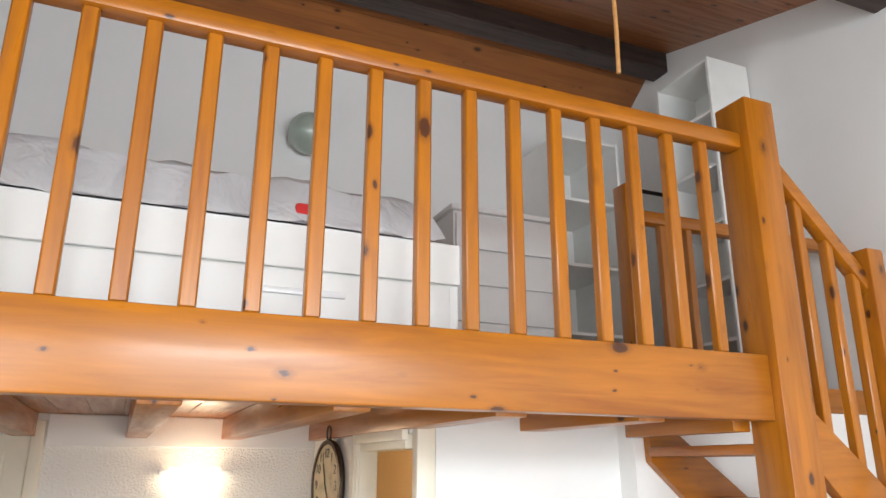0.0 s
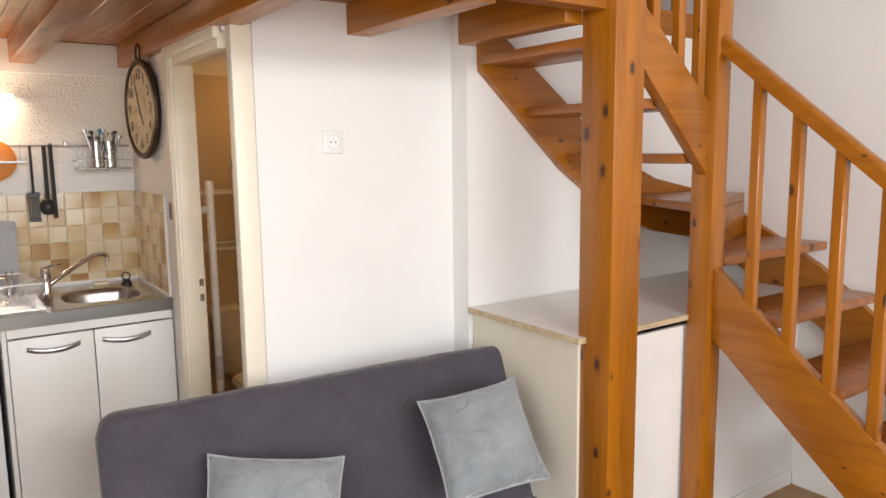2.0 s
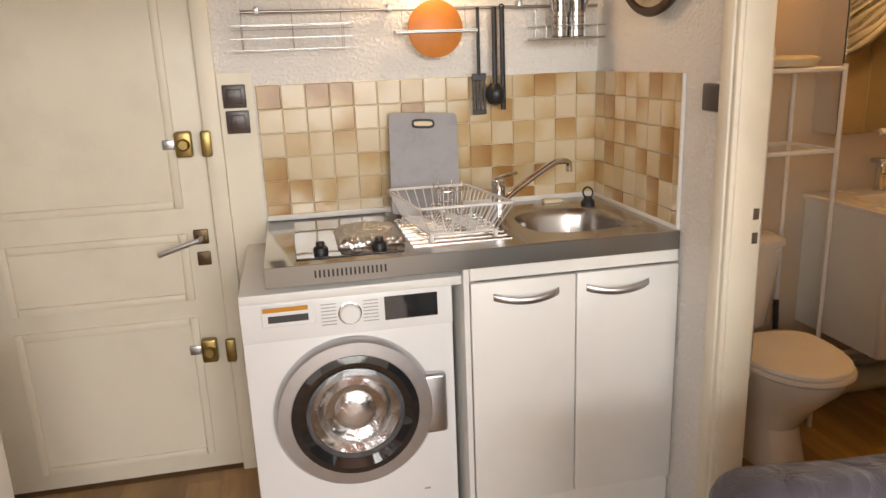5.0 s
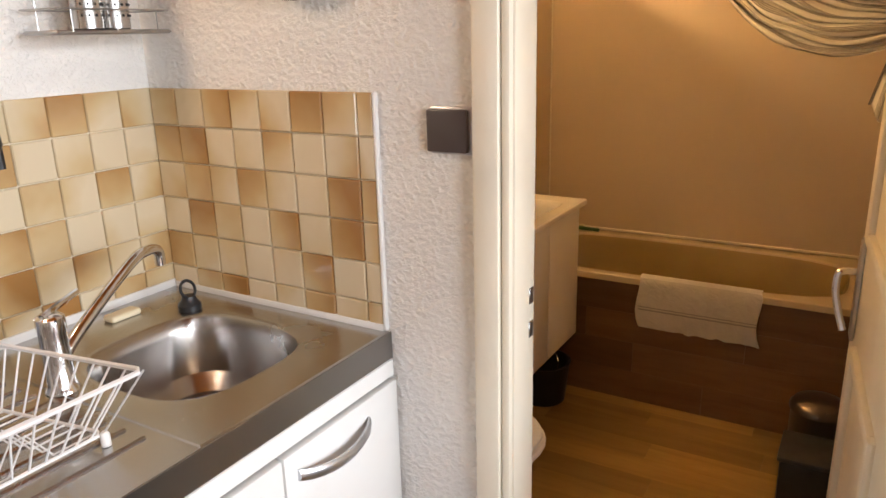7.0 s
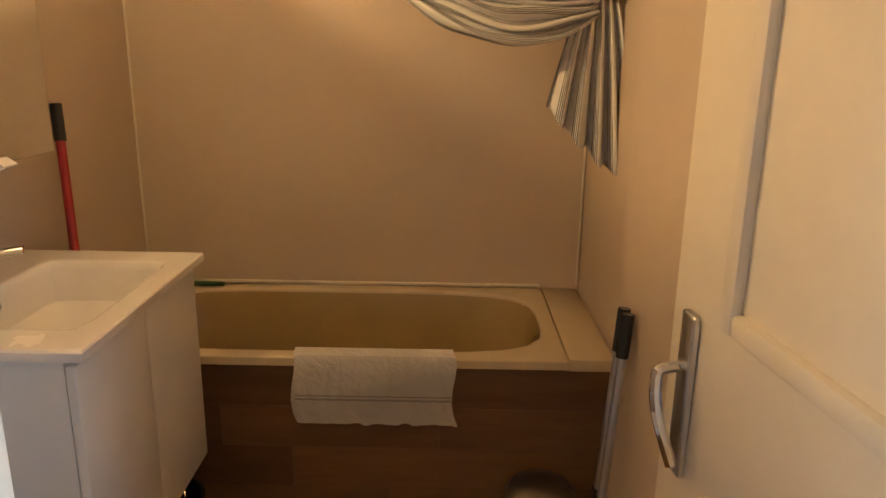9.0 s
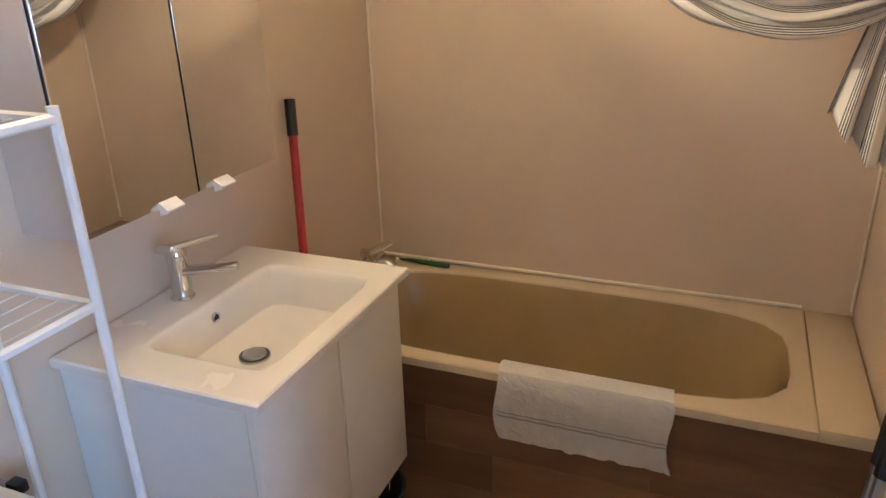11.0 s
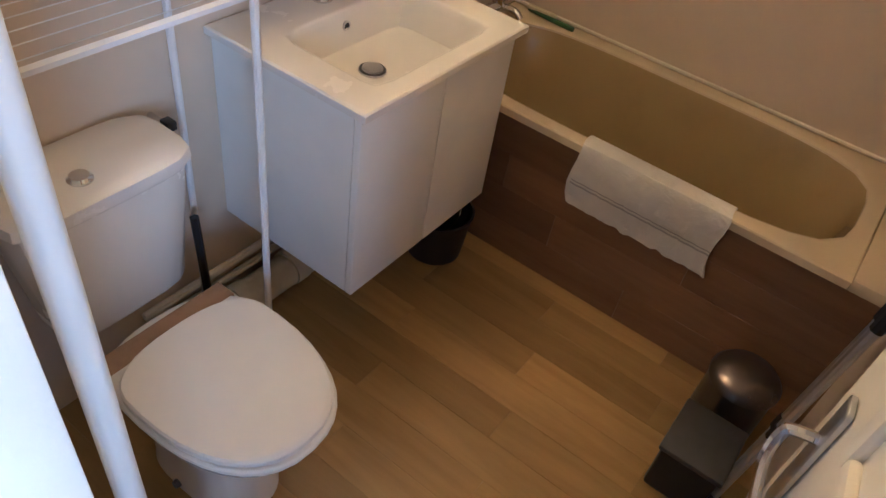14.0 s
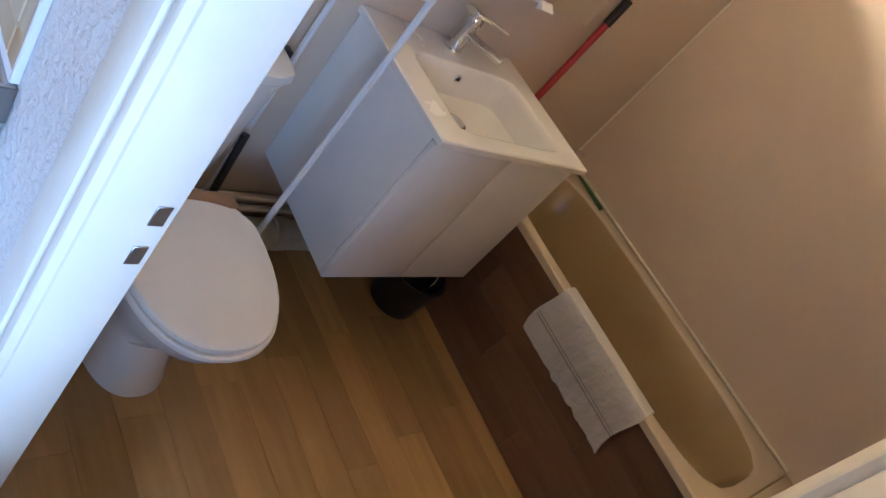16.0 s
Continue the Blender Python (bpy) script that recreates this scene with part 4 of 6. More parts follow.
def cushion(m, size, label):
    c = thing("cushion", m.translation, label, "cushion", "cushions on the sofa")
    front = []
    n = 18
    for side in (1, -1):
        rows = []
        for j in range(n + 1):
            row = []
            for i in range(n + 1):
                u, v = i / n * 2 - 1, j / n * 2 - 1
                pinch = 1 - 0.07 * (1 - abs(v) ** 3) * abs(u) ** 4
                pinch2 = 1 - 0.07 * (1 - abs(u) ** 3) * abs(v) ** 4
                h = 0.075 * ((1 - u ** 4) * (1 - v ** 4)) ** 0.55
                h += 0.006 * noise.noise((u * 3, v * 3, side * 2 + size * 9)) * (1 - u * u)
                row.append(m @ Vector((u * size * pinch, v * size * pinch2, side * h)))
            rows.append(row)
        front.append(rows)
    b = loft(front[0], None, closed=False)
    loft(front[1], b, closed=False)
    bmesh.ops.remove_doubles(b, verts=b.verts, dist=0.0004)
    part("cover", b, VELVET, c)
    edge = []
    for u, v in [(-1 + k / 10, -1) for k in range(20)] + [(1, -1 + k / 10) for k in range(20)] + [(1 - k / 10, 1) for k in range(20)] + [(-1, 1 - k / 10) for k in range(20)]:
        edge.append(m @ Vector((u * size * (1 - 0.07 * (1 - abs(v) ** 3) * abs(u) ** 4), v * size * (1 - 0.07 * (1 - abs(u) ** 3) * abs(v) ** 4), 0)))
    part("piping", tube(edge, 0.004, 6, closed=True), PIPING, c)


cushion(frame_of((-0.092, -1.976, 0.468), (0.385, -0.139, -0.059), (0.035, 0.21, 0.315)), 0.206, "pale blue grey velvet cushion leaning low on the sofa")
cushion(frame_of((0.622, -2.066, 0.588), (0.346, -0.10, 0.045), (0.09, 0.20, 0.30)), 0.181, "pale blue grey velvet cushion tilted against the sofa back")

# ---- kitchenette ----
wm = thing("washing_machine", (-0.98, -0.28, 0), "white front-loading washing machine with a chrome porthole", "washing machine")
part("body", box(-1.28, -0.684, -0.555, -0.03, 0.012, 0.815, 0.006), WHITE_ENAMEL, wm)
part("control_panel", box(-1.279, -0.685, -0.563, -0.5555, 0.695, 0.813, 0.003), WHITE_ENAMEL, wm)
part("display", box(-0.882, -0.729, -0.566, -0.5635, 0.725, 0.795, 0.001, 1), BLACK_GLASS, wm, "black display")
part("dial", lathe((-0.98, -0.563, 0.758), [(0.03, 0), (0.03, -0.012), (0.026, -0.02), (0.002, -0.021)], "y", 28), WHITE_ENAMEL, wm, "white programme dial with a chrome ring")
part("dial_ring", lathe((-0.98, -0.563, 0.758), [(0.033, 0), (0.033, -0.005), (0.0305, -0.006)], "y", 28), CHROME, wm)
part("drawer_front", box(-1.222, -1.075, -0.568, -0.5635, 0.74, 0.80, 0.002, 1), WHITE_ENAMEL, wm)
part("drawer_grip", box(-1.205, -1.095, -0.5695, -0.5683, 0.752, 0.772, 0.0005, 1), DARK_GREY, wm)
part("badge", box(-1.218, -1.095, -0.571, -0.5685, 0.783, 0.796, 0.001, 1), plain("orange_badge", (0.62, 0.28, 0.04), 0.3, 0.5), wm, "orange and grey badge strip")
for k in range(7):
    for sx in (-1, 1):
        part("print_mark", box(-0.98 + sx * 0.05 - 0.012 + (0.0 if sx > 0 else -0.018), -0.98 + sx * 0.05 + 0.012 + (0.018 if sx > 0 else 0.0), -0.5637, -0.5632, 0.728 + k * 0.01, 0.7305 + k * 0.01), GREY_BOARD, wm)
C = (-0.985, -0.5555, 0.455)


def hoop(c, profile):
    """A ring about the y axis, open in the middle."""
    return loft([ring((c[0], c[1] + h, c[2]), (1, 0, 0), (0, 0, 1), r, r, 56) for r, h in profile])



dr_ = part("porthole_ring", lathe(C, [(0.232, 0), (0.232, -0.02), (0.222, -0.034), (0.185, -0.036), (0.18, -0.028), (0.18, 0)], "y", 56), SATIN, wm, "silver porthole ring")
part("porthole_bezel", hoop(C, [(0.184, -0.024), (0.184, -0.04), (0.165, -0.044), (0.142, -0.03), (0.14, -0.02)]), BLACK_GLASS, dr_)
pgl = part("porthole_glass", loft([ring((C[0], C[1] + h, C[2]), (1, 0, 0), (0, 0, 1), r, r, 48) for r, h in ((0.142, -0.030), (0.12, -0.038), (0.085, -0.036), (0.045, -0.028), (0.003, -0.026), (0.003, -0.024), (0.045, -0.026), (0.085, -0.034), (0.12, -0.036), (0.141, -0.028))]), GLASS, dr_, "domed clear glass")
pgl.visible_shadow = False
part("drum", lathe(C, [(0.138, -0.002), (0.128, -0.018), (0.108, -0.004), (0.088, -0.017), (0.062, -0.003), (0.045, -0.014), (0.02, -0.018), (0.002, -0.018)], "y", 40), drum_steel(), dr_, "shining steel drum")
part("drum_gasket", hoop(C, [(0.1415, -0.022), (0.141, -0.0275), (0.130, -0.030), (0.128, -0.022)]), DARK_GREY, dr_)
part("door_catch", box(-0.785, -0.715, -0.588, -0.556, 0.36, 0.55, 0.012, 3), SATIN, dr_, "silver door grip")
part("filter_mark", box(-0.79, -0.772, -0.5572, -0.5552, 0.158, 0.163), GREY_BOARD, wm)
for x in (-1.24, -0.73):
    for y in (-0.5, -0.1):
        part("foot", lathe((x, y, 0), [(0.02, 0), (0.02, 0.014)], "z", 12), BLACK, wm)

solid("worktop_strip", box(-1.275, -0.662, -0.600, -0.0, 0.820, 0.846, 0.003), WHITE_LAM, "white worktop strip over the washing machine", "worktop")
sc = thing("sink_cabinet", (-0.33, -0.3, 0), "white two-door sink cabinet with bow handles", "cabinet")
part("body", prism([(-0.645, 0.10), (-0.006, 0.10), (-0.006, 0.867), (-0.022, 0.867), (-0.022, 0.116), (-0.629, 0.116), (-0.629, 0.867), (-0.645, 0.867)], "y", -0.60, -0.003), WHITE_LAM, sc)
part("side_panel", box(-0.664, -0.647, -0.622, -0.003, 0.0, 0.868, 0.002, 1), WHITE_LAM, sc)
part("fascia", box(-0.645, -0.006, -0.621, -0.601, 0.832, 0.868, 0.002, 1), WHITE_LAM, sc)
part("plinth", box(-0.645, -0.006, -0.612, -0.601, 0.004, 0.112, 0.002, 1), WHITE_LAM, sc)
for x0, x1, h0, h1 in ((-0.644, -0.332, -0.58, -0.385), (-0.328, -0.007, -0.30, -0.105)):
    d = part("door", box(x0, x1, -0.628, -0.602, 0.118, 0.826, 0.003), WHITE_LAM, sc)
    pts = [(h0 + (h1 - h0) * k / 10, -0.63 - 0.024 * math.sin(math.pi * k / 10) ** 0.6, 0.782 - 0.012 * math.sin(math.pi * k / 10)) for k in range(11)]
    loops = [ring(p, (0, 1, 0), (0, 0, 1), 0.006, 0.011, 10) for p in pts]
    part("handle", loft(loops, None, True, True), SATIN, d, "bowed satin handle")

top = thing("kitchenette_top", (-0.6, -0.3, 0.87), "stainless steel kitchenette top with hob, drainer and bowl", "sink")
Z = 0.923
part("bowl_section", sunk((-0.47, -0.002, -0.614, -0.006), Z, 0.868, -0.245, -0.345,
     [(0.168, 0.172, 3.2, Z - 0.001, 0), (0.160, 0.165, 3.2, Z - 0.006, 0), (0.152, 0.157, 3.2, Z - 0.03, 0), (0.145, 0.148, 3.2, Z - 0.12, 0), (0.12, 0.12, 3.0, Z - 0.15, 0), (0.05, 0.05, 2.2, Z - 0.155, 0), (0.03, 0.03, 2, Z - 0.158, 0)]), STEEL, top)
plate = box(-0.7998, -0.4702, -0.614, -0.006, 0.868, Z - 0.001)
part("drainer_plate", plate, STEEL, top)
for k in range(9):
    y = -0.52 + k * 0.045
    part("drainer_rib", tube([(-0.785, y, Z), (-0.49, y, Z - 0.001)], 0.0045, 6), STEEL, top)
part("hob_plate", box(-1.2, -0.80, -0.614, -0.006, 0.868, Z - 0.001, 0.001), POLISHED, top)
# same steel as the top, coloured darker for the floor it mirrors
part("front_apron", box(-1.2005, -0.002, -0.6175, -0.6145, 0.866, Z - 0.0005, 0.0008, 1), DARK_REFLECT_STEEL, top, "brushed steel front edge")
part("hob_glass", box(-1.115, -0.815, -0.565, -0.085, Z - 0.0005, Z + 0.004, 0.0015, 1), BLACK_GLASS, top, "black glass hob")
part("upstand", box(-1.2, -0.004, -0.014, -0.0045, Z - 0.001, Z + 0.018, 0.003), WHITE_LAM, top, "white sealing strip")
part("upstand", box(-0.012, -0.001, -0.606, -0.0145, Z - 0.001, Z + 0.014, 0.003), WHITE_LAM, top, "white sealing strip")
for k in range(17):
    x = -1.07 + k * 0.0118
    part("vent_slot", box(x, x + 0.005, -0.6185, -0.6165, 0.885, 0.906), BLACK, top)
for x in (-1.045, -0.88):
    kn = part("hob_knob", lathe((x, -0.512, Z + 0.004), [(0.021, 0), (0.02, 0.014), (0.012, 0.02), (0.012, 0.03), (0.002, 0.031)], "z", 18), BLACK, top, "black hob knob")
part("overflow", box(-0.093, -0.089, -0.40, -0.36, Z - 0.05, Z - 0.035, 0.002, 1), BLACK, top)

tp = thing("kitchen_tap", (-0.47, -0.25, Z), "chrome lever tap with a long swivel spout", "tap")
part("tap_body", lathe((-0.455, -0.27, Z), [(0.028, 0), (0.026, 0.006), (0.022, 0.012), (0.0215, 0.1), (0.0225, 0.105), (0.0225, 0.128), (0.014, 0.134)], "z", 22), CHROME, tp)
part("lever", tube(smooth_line([(-0.47, -0.275, Z + 0.132), (-0.44, -0.265, Z + 0.139), (-0.385, -0.24, Z + 0.144)], 4), 0.006), CHROME, tp)
part("spout", tube(smooth_line([(-0.445, -0.268, Z + 0.05), (-0.40, -0.258, Z + 0.085), (-0.27, -0.225, Z + 0.155), (-0.225, -0.215, Z + 0.168), (-0.19, -0.205, Z + 0.160), (-0.186, -0.204, Z + 0.13)], 6), 0.0105, 12), CHROME, tp)
pg = thing("sink_plug", (-0.1, -0.165, Z), "black rubber sink plug with a ring", "plug")
part("stopper", lathe((-0.1, -0.165, Z), [(0.024, 0), (0.024, 0.012), (0.016, 0.022), (0.014, 0.03)], "z", 18), BLACK, pg)
part("ring", tube([(-0.1 + 0.018 * math.cos(a * math.pi / 8), -0.165 + 0.006 * math.sin(a * math.pi / 8), Z + 0.044 + 0.018 * math.sin(a * math.pi / 8)) for a in range(16)], 0.0035, 6, closed=True), BLACK, pg)
solid("soap_bar", box(-0.235, -0.165, -0.095, -0.06, Z + 0.0, Z + 0.014, 0.006, 3), plain("cream_soap", (0.75, 0.66, 0.46), 0.5), "small cream soap bar at the back of the sink", "soap")

# dish rack
rk = thing("dish_rack", (-0.64, -0.36, Z), "white wire dish rack on the drainer", "dish rack")
T = [(-0.805, -0.185), (-0.545, -0.185), (-0.485, -0.535), (-0.765, -0.535)]
Bm = [(-0.765, -0.225), (-0.575, -0.225), (-0.53, -0.49), (-0.725, -0.49)]
zt, zb = Z + 0.108, Z + 0.02
part("top_wire", tube([(x, y, zt) for i in range(4) for x, y in [(T[i][0] * (1 - t) + T[(i + 1) % 4][0] * t, T[i][1] * (1 - t) + T[(i + 1) % 4][1] * t) for t in (0.03, 0.5, 0.97)]], 0.0042, 6, closed=True), WHITE_WIRE, rk)
part("bottom_wire", tube([(x, y, zb) for i in range(4) for x, y in [(Bm[i][0] * (1 - t) + Bm[(i + 1) % 4][0] * t, Bm[i][1] * (1 - t) + Bm[(i + 1) % 4][1] * t) for t in (0.05, 0.5, 0.95)]], 0.003, 6, closed=True), WHITE_WIRE, rk)
for i in range(4):
    m_ = 12 if i % 2 else 9
    for k in range(m_ + 1):
        t = k / m_
        a = [T[i][c] * (1 - t) + T[(i + 1) % 4][c] * t for c in (0, 1)]
        c_ = [Bm[i][c] * (1 - t) + Bm[(i + 1) % 4][c] * t for c in (0, 1)]
        part("side_wire", tube([(a[0], a[1], zt), (c_[0], c_[1], zb)], 0.0017, 5), WHITE_WIRE, rk)
for k in range(13):
    t = (k + 0.5) / 13
    a = [Bm[0][c] * (1 - t) + Bm[3][c] * t for c in (0, 1)]
    c_ = [Bm[1][c] * (1 - t) + Bm[2][c] * t for c in (0, 1)]
    mid = [(a[0] + c_[0]) / 2, (a[1] + c_[1]) / 2]
    part("floor_wire", tube([(a[0], a[1], zb), (mid[0] - 0.03, mid[1], zb), (mid[0], mid[1], zb + 0.045), (mid[0] + 0.03, mid[1], zb), (c_[0], c_[1], zb)], 0.0017, 5), WHITE_WIRE, rk)
for x, y in Bm:
    part("rubber_foot", lathe((x, y, Z), [(0.007, 0), (0.007, 0.018), (0.004, 0.022)], "z", 10), WHITE_LAM, rk)
ch = thing("wire_cup_holder", (-0.62, -0.28, Z + 0.02), "chrome wire cutlery holder in the dish rack", "holder")
for z in (0.03, 0.07, 0.115):
    part("hoop", tube([(-0.63 + 0.045 * math.cos(a * math.pi / 8), -0.30 + 0.045 * math.sin(a * math.pi / 8), Z + z) for a in range(16)], 0.0025, 6, closed=True), CHROME, ch)
for k in range(6):
    a = k * math.pi / 3
    part("upright", tube([(-0.63 + 0.045 * math.cos(a), -0.30 + 0.045 * math.sin(a), Z + 0.025), (-0.63 + 0.045 * math.cos(a), -0.30 + 0.045 * math.sin(a), Z + 0.14)], 0.0022, 5), CHROME, ch)

# chopping board leaning on the tiles
bd2 = bmesh.new()
sq = rounded([(-0.118, 0.0), (0.118, 0.0), (0.118, 0.345), (-0.118, 0.345)], 0.016, 4)
hole = [(0.036 * math.copysign(abs(math.cos(a)) ** 0.5, math.cos(a)), 0.308 + 0.012 * math.copysign(abs(math.sin(a)) ** 0.6, math.sin(a))) for a in (2 * math.pi * k / 24 for k in range(24))]
bd2 = prism(sq, "y", -0.005, 0.005)
mb = pose(-0.668, -0.112, Z + 0.004, -14, 3, 0)
cb = thing("chopping_board", (-0.668, -0.1, Z), "grey plastic chopping board leaning on the tiles", "chopping board")
part("board", turned(bd2, mb), GREY_BOARD, cb)
part("grip_frame", turned(tube([(x, -0.0055, z) for x, z in hole], 0.0045, 6, closed=True), mb), BLACK, cb, "black grip frame")
part("grip_slot", turned(prism(hole, "y", -0.0062, -0.0052), mb), GROUT, cb)

# crumpled foil on the hob
fb = rumpled(-0.995, -0.80, -0.50, -0.27, Z + 0.006, Z + 0.028, 0.014, 22, 22, 5.0)
bmesh.ops.solidify(fb, geom=fb.faces[:], thickness=0.002)
solid("foil_tray", fb, FOIL, "crumpled aluminium foil on the hob", "foil", smooth=False)

# splashback tiles, each one a piece
splash = structure("tiles_splashback", box(-1.2, -0.0, -0.004, 0.0, 0.925, 1.375), GROUT, "cream and brown glazed tiles behind the kitchenette")
splash_e = structure("tiles_return", box(-0.004, 0.0, -0.604, -0.004, 0.925, 1.375), GROUT, "cream and brown glazed tiles beside the sink")
PITCH = 0.0797


def tile_mesh(w, h):
    b = box(-w / 2, w / 2, -0.004, 0.004, -h / 2, h / 2, 0.0022, 1)
    return mesh_of("tile", b, TILE)


tiles = {}


def lay_tile(parent, u, z, w, h, m):
    key = (round(w, 4), round(h, 4))
    if key not in tiles:
        tiles[key] = tile_mesh(*key)
    ob = new("tile", tiles[key])
    ob.parent = parent
    ob.matrix_local = m


for r in range(6):
    z1 = 1.375 - r * PITCH
    z0 = max(z1 - PITCH + 0.0022, 0.926)
    for c in range(15):
        x0 = -1.199 + c * PITCH
        jitter = noise.noise((r * 3.1, c * 1.7, 0)) * 0.5
        lay_tile(splash, 0, 0, PITCH - 0.0022, z1 - z0, pose(x0 + PITCH / 2, -0.006, (z0 + z1) / 2, jitter, 0, jitter))
    for c in range(8):
        y1 = -0.012 - c * PITCH
        w = min(PITCH - 0.0022, y1 + 0.604)
        jitter = noise.noise((r * 2.1, c * 1.3, 5)) * 0.5
        lay_tile(splash_e, 0, 0, w, z1 - z0, pose(-0.006, y1 - w / 2, (z0 + z1) / 2, 0, jitter, -90 + jitter))
structure("trim_tile_edge", box(-0.012, -0.0005, -0.612, -0.605, 0.925, 1.376, 0.002, 1), WHITE_LAM, "white bead along the tile edge")

# switches
def switch(name, x, y, z, face, label):
    s = thing(name, (x, y, z), label, "switch")
    if face == "y":
        part("plate", box(x - 0.037, x + 0.037, y - 0.009, y, z - 0.037, z + 0.037, 0.003), BROWN_SWITCH, s)
        part("rocker", box(x - 0.024, x + 0.024, y - 0.013, y - 0.0092, z - 0.024, z + 0.024, 0.003), BROWN_SWITCH, s)
    else:
        part("frame", box(x - 0.006, x, y - 0.045, y + 0.040, z - 0.040, z + 0.040, 0.003), SATIN, s, "thin grey frame")
        part("plate", box(x - 0.018, x - 0.0062, y - 0.036, y + 0.042, z - 0.036, z + 0.036, 0.004), BROWN_SWITCH, s)
    return s


switch("light_switch", -1.267, -0.0045, 1.345, "y", "dark brown light switch beside the tiles")
s2 = switch("wall_outlet", -1.263, -0.0045, 1.262, "y", "dark brown wall socket under the switch")
part("well", lathe((-1.263, -0.0132, 1.262), [(0.02, 0), (0.018, -0.002), (0.016, 0.001), (0.002, 0.0012)], "y", 20), DARK_GREY, s2)
switch("bathroom_switch", 0.0, -0.762, 1.315, "x", "brown rocker switch on the roughcast wall")

# utensil rail with hanging racks
ur = thing("utensil_rail", (-0.6, -0.03, 1.6), "chrome wall rail over the tiles", "rail")
part("bar", tube([(-1.22, -0.035, 1.603), (-0.02, -0.035, 1.597)], 0.0055, 10), WIRE_GREY, ur)
for x in (-1.17, -0.745, -0.30):
    part("bracket", box(x - 0.008, x + 0.008, -0.04, 0.0, 1.594, 1.62, 0.003), SATIN, ur)


def wire_basket(x0, x1, y0, y1, z0, z1, label, solid_floor):
    w = thing("wire_rack", ((x0 + x1) / 2, (y0 + y1) / 2, z0), label, "rack", "hanging wire racks")
    for z in (z0, z1):
        part("wire", tube([(x0, y0, z), (x1, y0, z), (x1, y1, z), (x0, y1, z)], 0.0017, 6, closed=True), WIRE_GREY, w)
    for x in (x0 + 0.03, (x0 + x1) / 2, x1 - 0.03):
        part("hook", tube([(x, y0, z1), (x, y0, z0), (x, y1, z0), (x, y1, 1.606), (x, -0.04, 1.612)], 0.0014, 5), WIRE_GREY, w)
    if solid_floor:
        part("tray", box(x0, x1, y0, y1, z0 - 0.004, z0 + 0.004, 0.002, 1), WIRE_GREY, w)
    return w


wr = wire_basket(-1.25, -0.875, -0.10, -0.025, 1.485, 1.56, "empty chrome wire rack on the rail", False)
part("front_wire", tube([(-1.25, -0.1, 1.52), (-0.875, -0.1, 1.52)], 0.0022, 6), WIRE_GREY, wr)
part("mid_wire", tube([(-1.25, -0.1, 1.545), (-0.875, -0.1, 1.545)], 0.0014, 5), WIRE_GREY, wr)
wire_basket(-0.735, -0.46, -0.075, -0.025, 1.525, 1.53, "narrow chrome rack holding a round board", True)
wire_basket(-0.27, -0.03, -0.13, -0.025, 1.49, 1.53, "chrome wire shelf holding utensil cups", True)
solid("round_board", lathe((-0.60, -0.052, 1.535), [(0.088, 0), (0.092, -0.003), (0.092, -0.009), (0.088, -0.012)], "y", 40), ORANGE, "round orange board hanging over the tiles", "board")
for i, x in enumerate((-0.175, -0.118)):
    cupo = thing("utensil_cup", (x, -0.08, 1.495), "perforated steel cup full of cutlery", "cup", "utensil cups")
    part("cup", lathe((x, -0.08, 1.495), [(0.026, 0), (0.028, 0.002), (0.028, 0.125), (0.026, 0.125), (0.025, 0.01)], "z", 20), STEEL, cupo)
    for a in range(5):
        for h in range(5):
            t = -0.9 + a * 0.45
            part("perforation", lathe((x + 0.0285 * math.sin(t), -0.08 - 0.0285 * math.cos(t), 1.52 + h * 0.02), [(0.0028, -0.0004), (0.0028, 0.0004)], "y", 6), BLACK, cupo)
    for k in range(6):
        a = k * 1.05 + i
        dx, dy = 0.045 * math.cos(a), 0.03 * math.sin(a) - 0.01
        mt = (WIRE_GREY, BLUE, DARK_GREY, SATIN, DARK_GREY, WIRE_GREY)[k]
        cut = thing("cutlery", (x + dx * 0.2, -0.08 + dy * 0.2, 1.51), "kitchen utensil standing in the steel cup", "cutlery", "utensils in the cups")
        p0, p1 = Vector((x + dx * 0.2, -0.08 + dy * 0.2, 1.51)), Vector((x + dx, -0.08 + dy, 1.645 + 0.02 * math.sin(k * 2.3)))
        part("shaft", tube([p0, p0.lerp(p1, 0.6), p1], 0.0045, 6), mt, cut)
        q = p1 + (p1 - p0).normalized() * 0.02
        part("head", loft([ring(p1, (1, 0, 0), (0, 1, 0), 0.004, 0.003, 8), ring(p1.lerp(q, 0.5), (1, 0, 0), (0, 1, 0), 0.013, 0.003, 8), ring(q, (1, 0, 0), (0, 1, 0), 0.006, 0.002, 8)], None, True, True), mt, cut)
sp = thing("spatula", (-0.452, -0.05, 1.25), "black slotted spatula hanging from the rail", "spatula")
part("grip", tube([(-0.452, -0.045, 1.60), (-0.452, -0.045, 1.56), (-0.452, -0.045, 1.38)], 0.006, 8), BLACK, sp)
blade = bmesh.new()
for k in range(4):
    box(-0.476 + k * 0.0127, -0.476 + k * 0.0127 + 0.0085, -0.047, -0.043, 1.262, 1.362, 0.001, 1, blade)
box(-0.477, -0.427, -0.0472, -0.0428, 1.362, 1.385, 0.002, 1, blade)
box(-0.477, -0.427, -0.0472, -0.0428, 1.247, 1.263, 0.002, 1, blade)
part("blade", blade, BLACK, sp)
ld = thing("ladle", (-0.395, -0.05, 1.27), "black ladle hanging from the rail", "ladle")
part("grip", tube([(-0.395, -0.045, 1.60), (-0.395, -0.045, 1.34)], 0.009, 8), BLACK, ld)
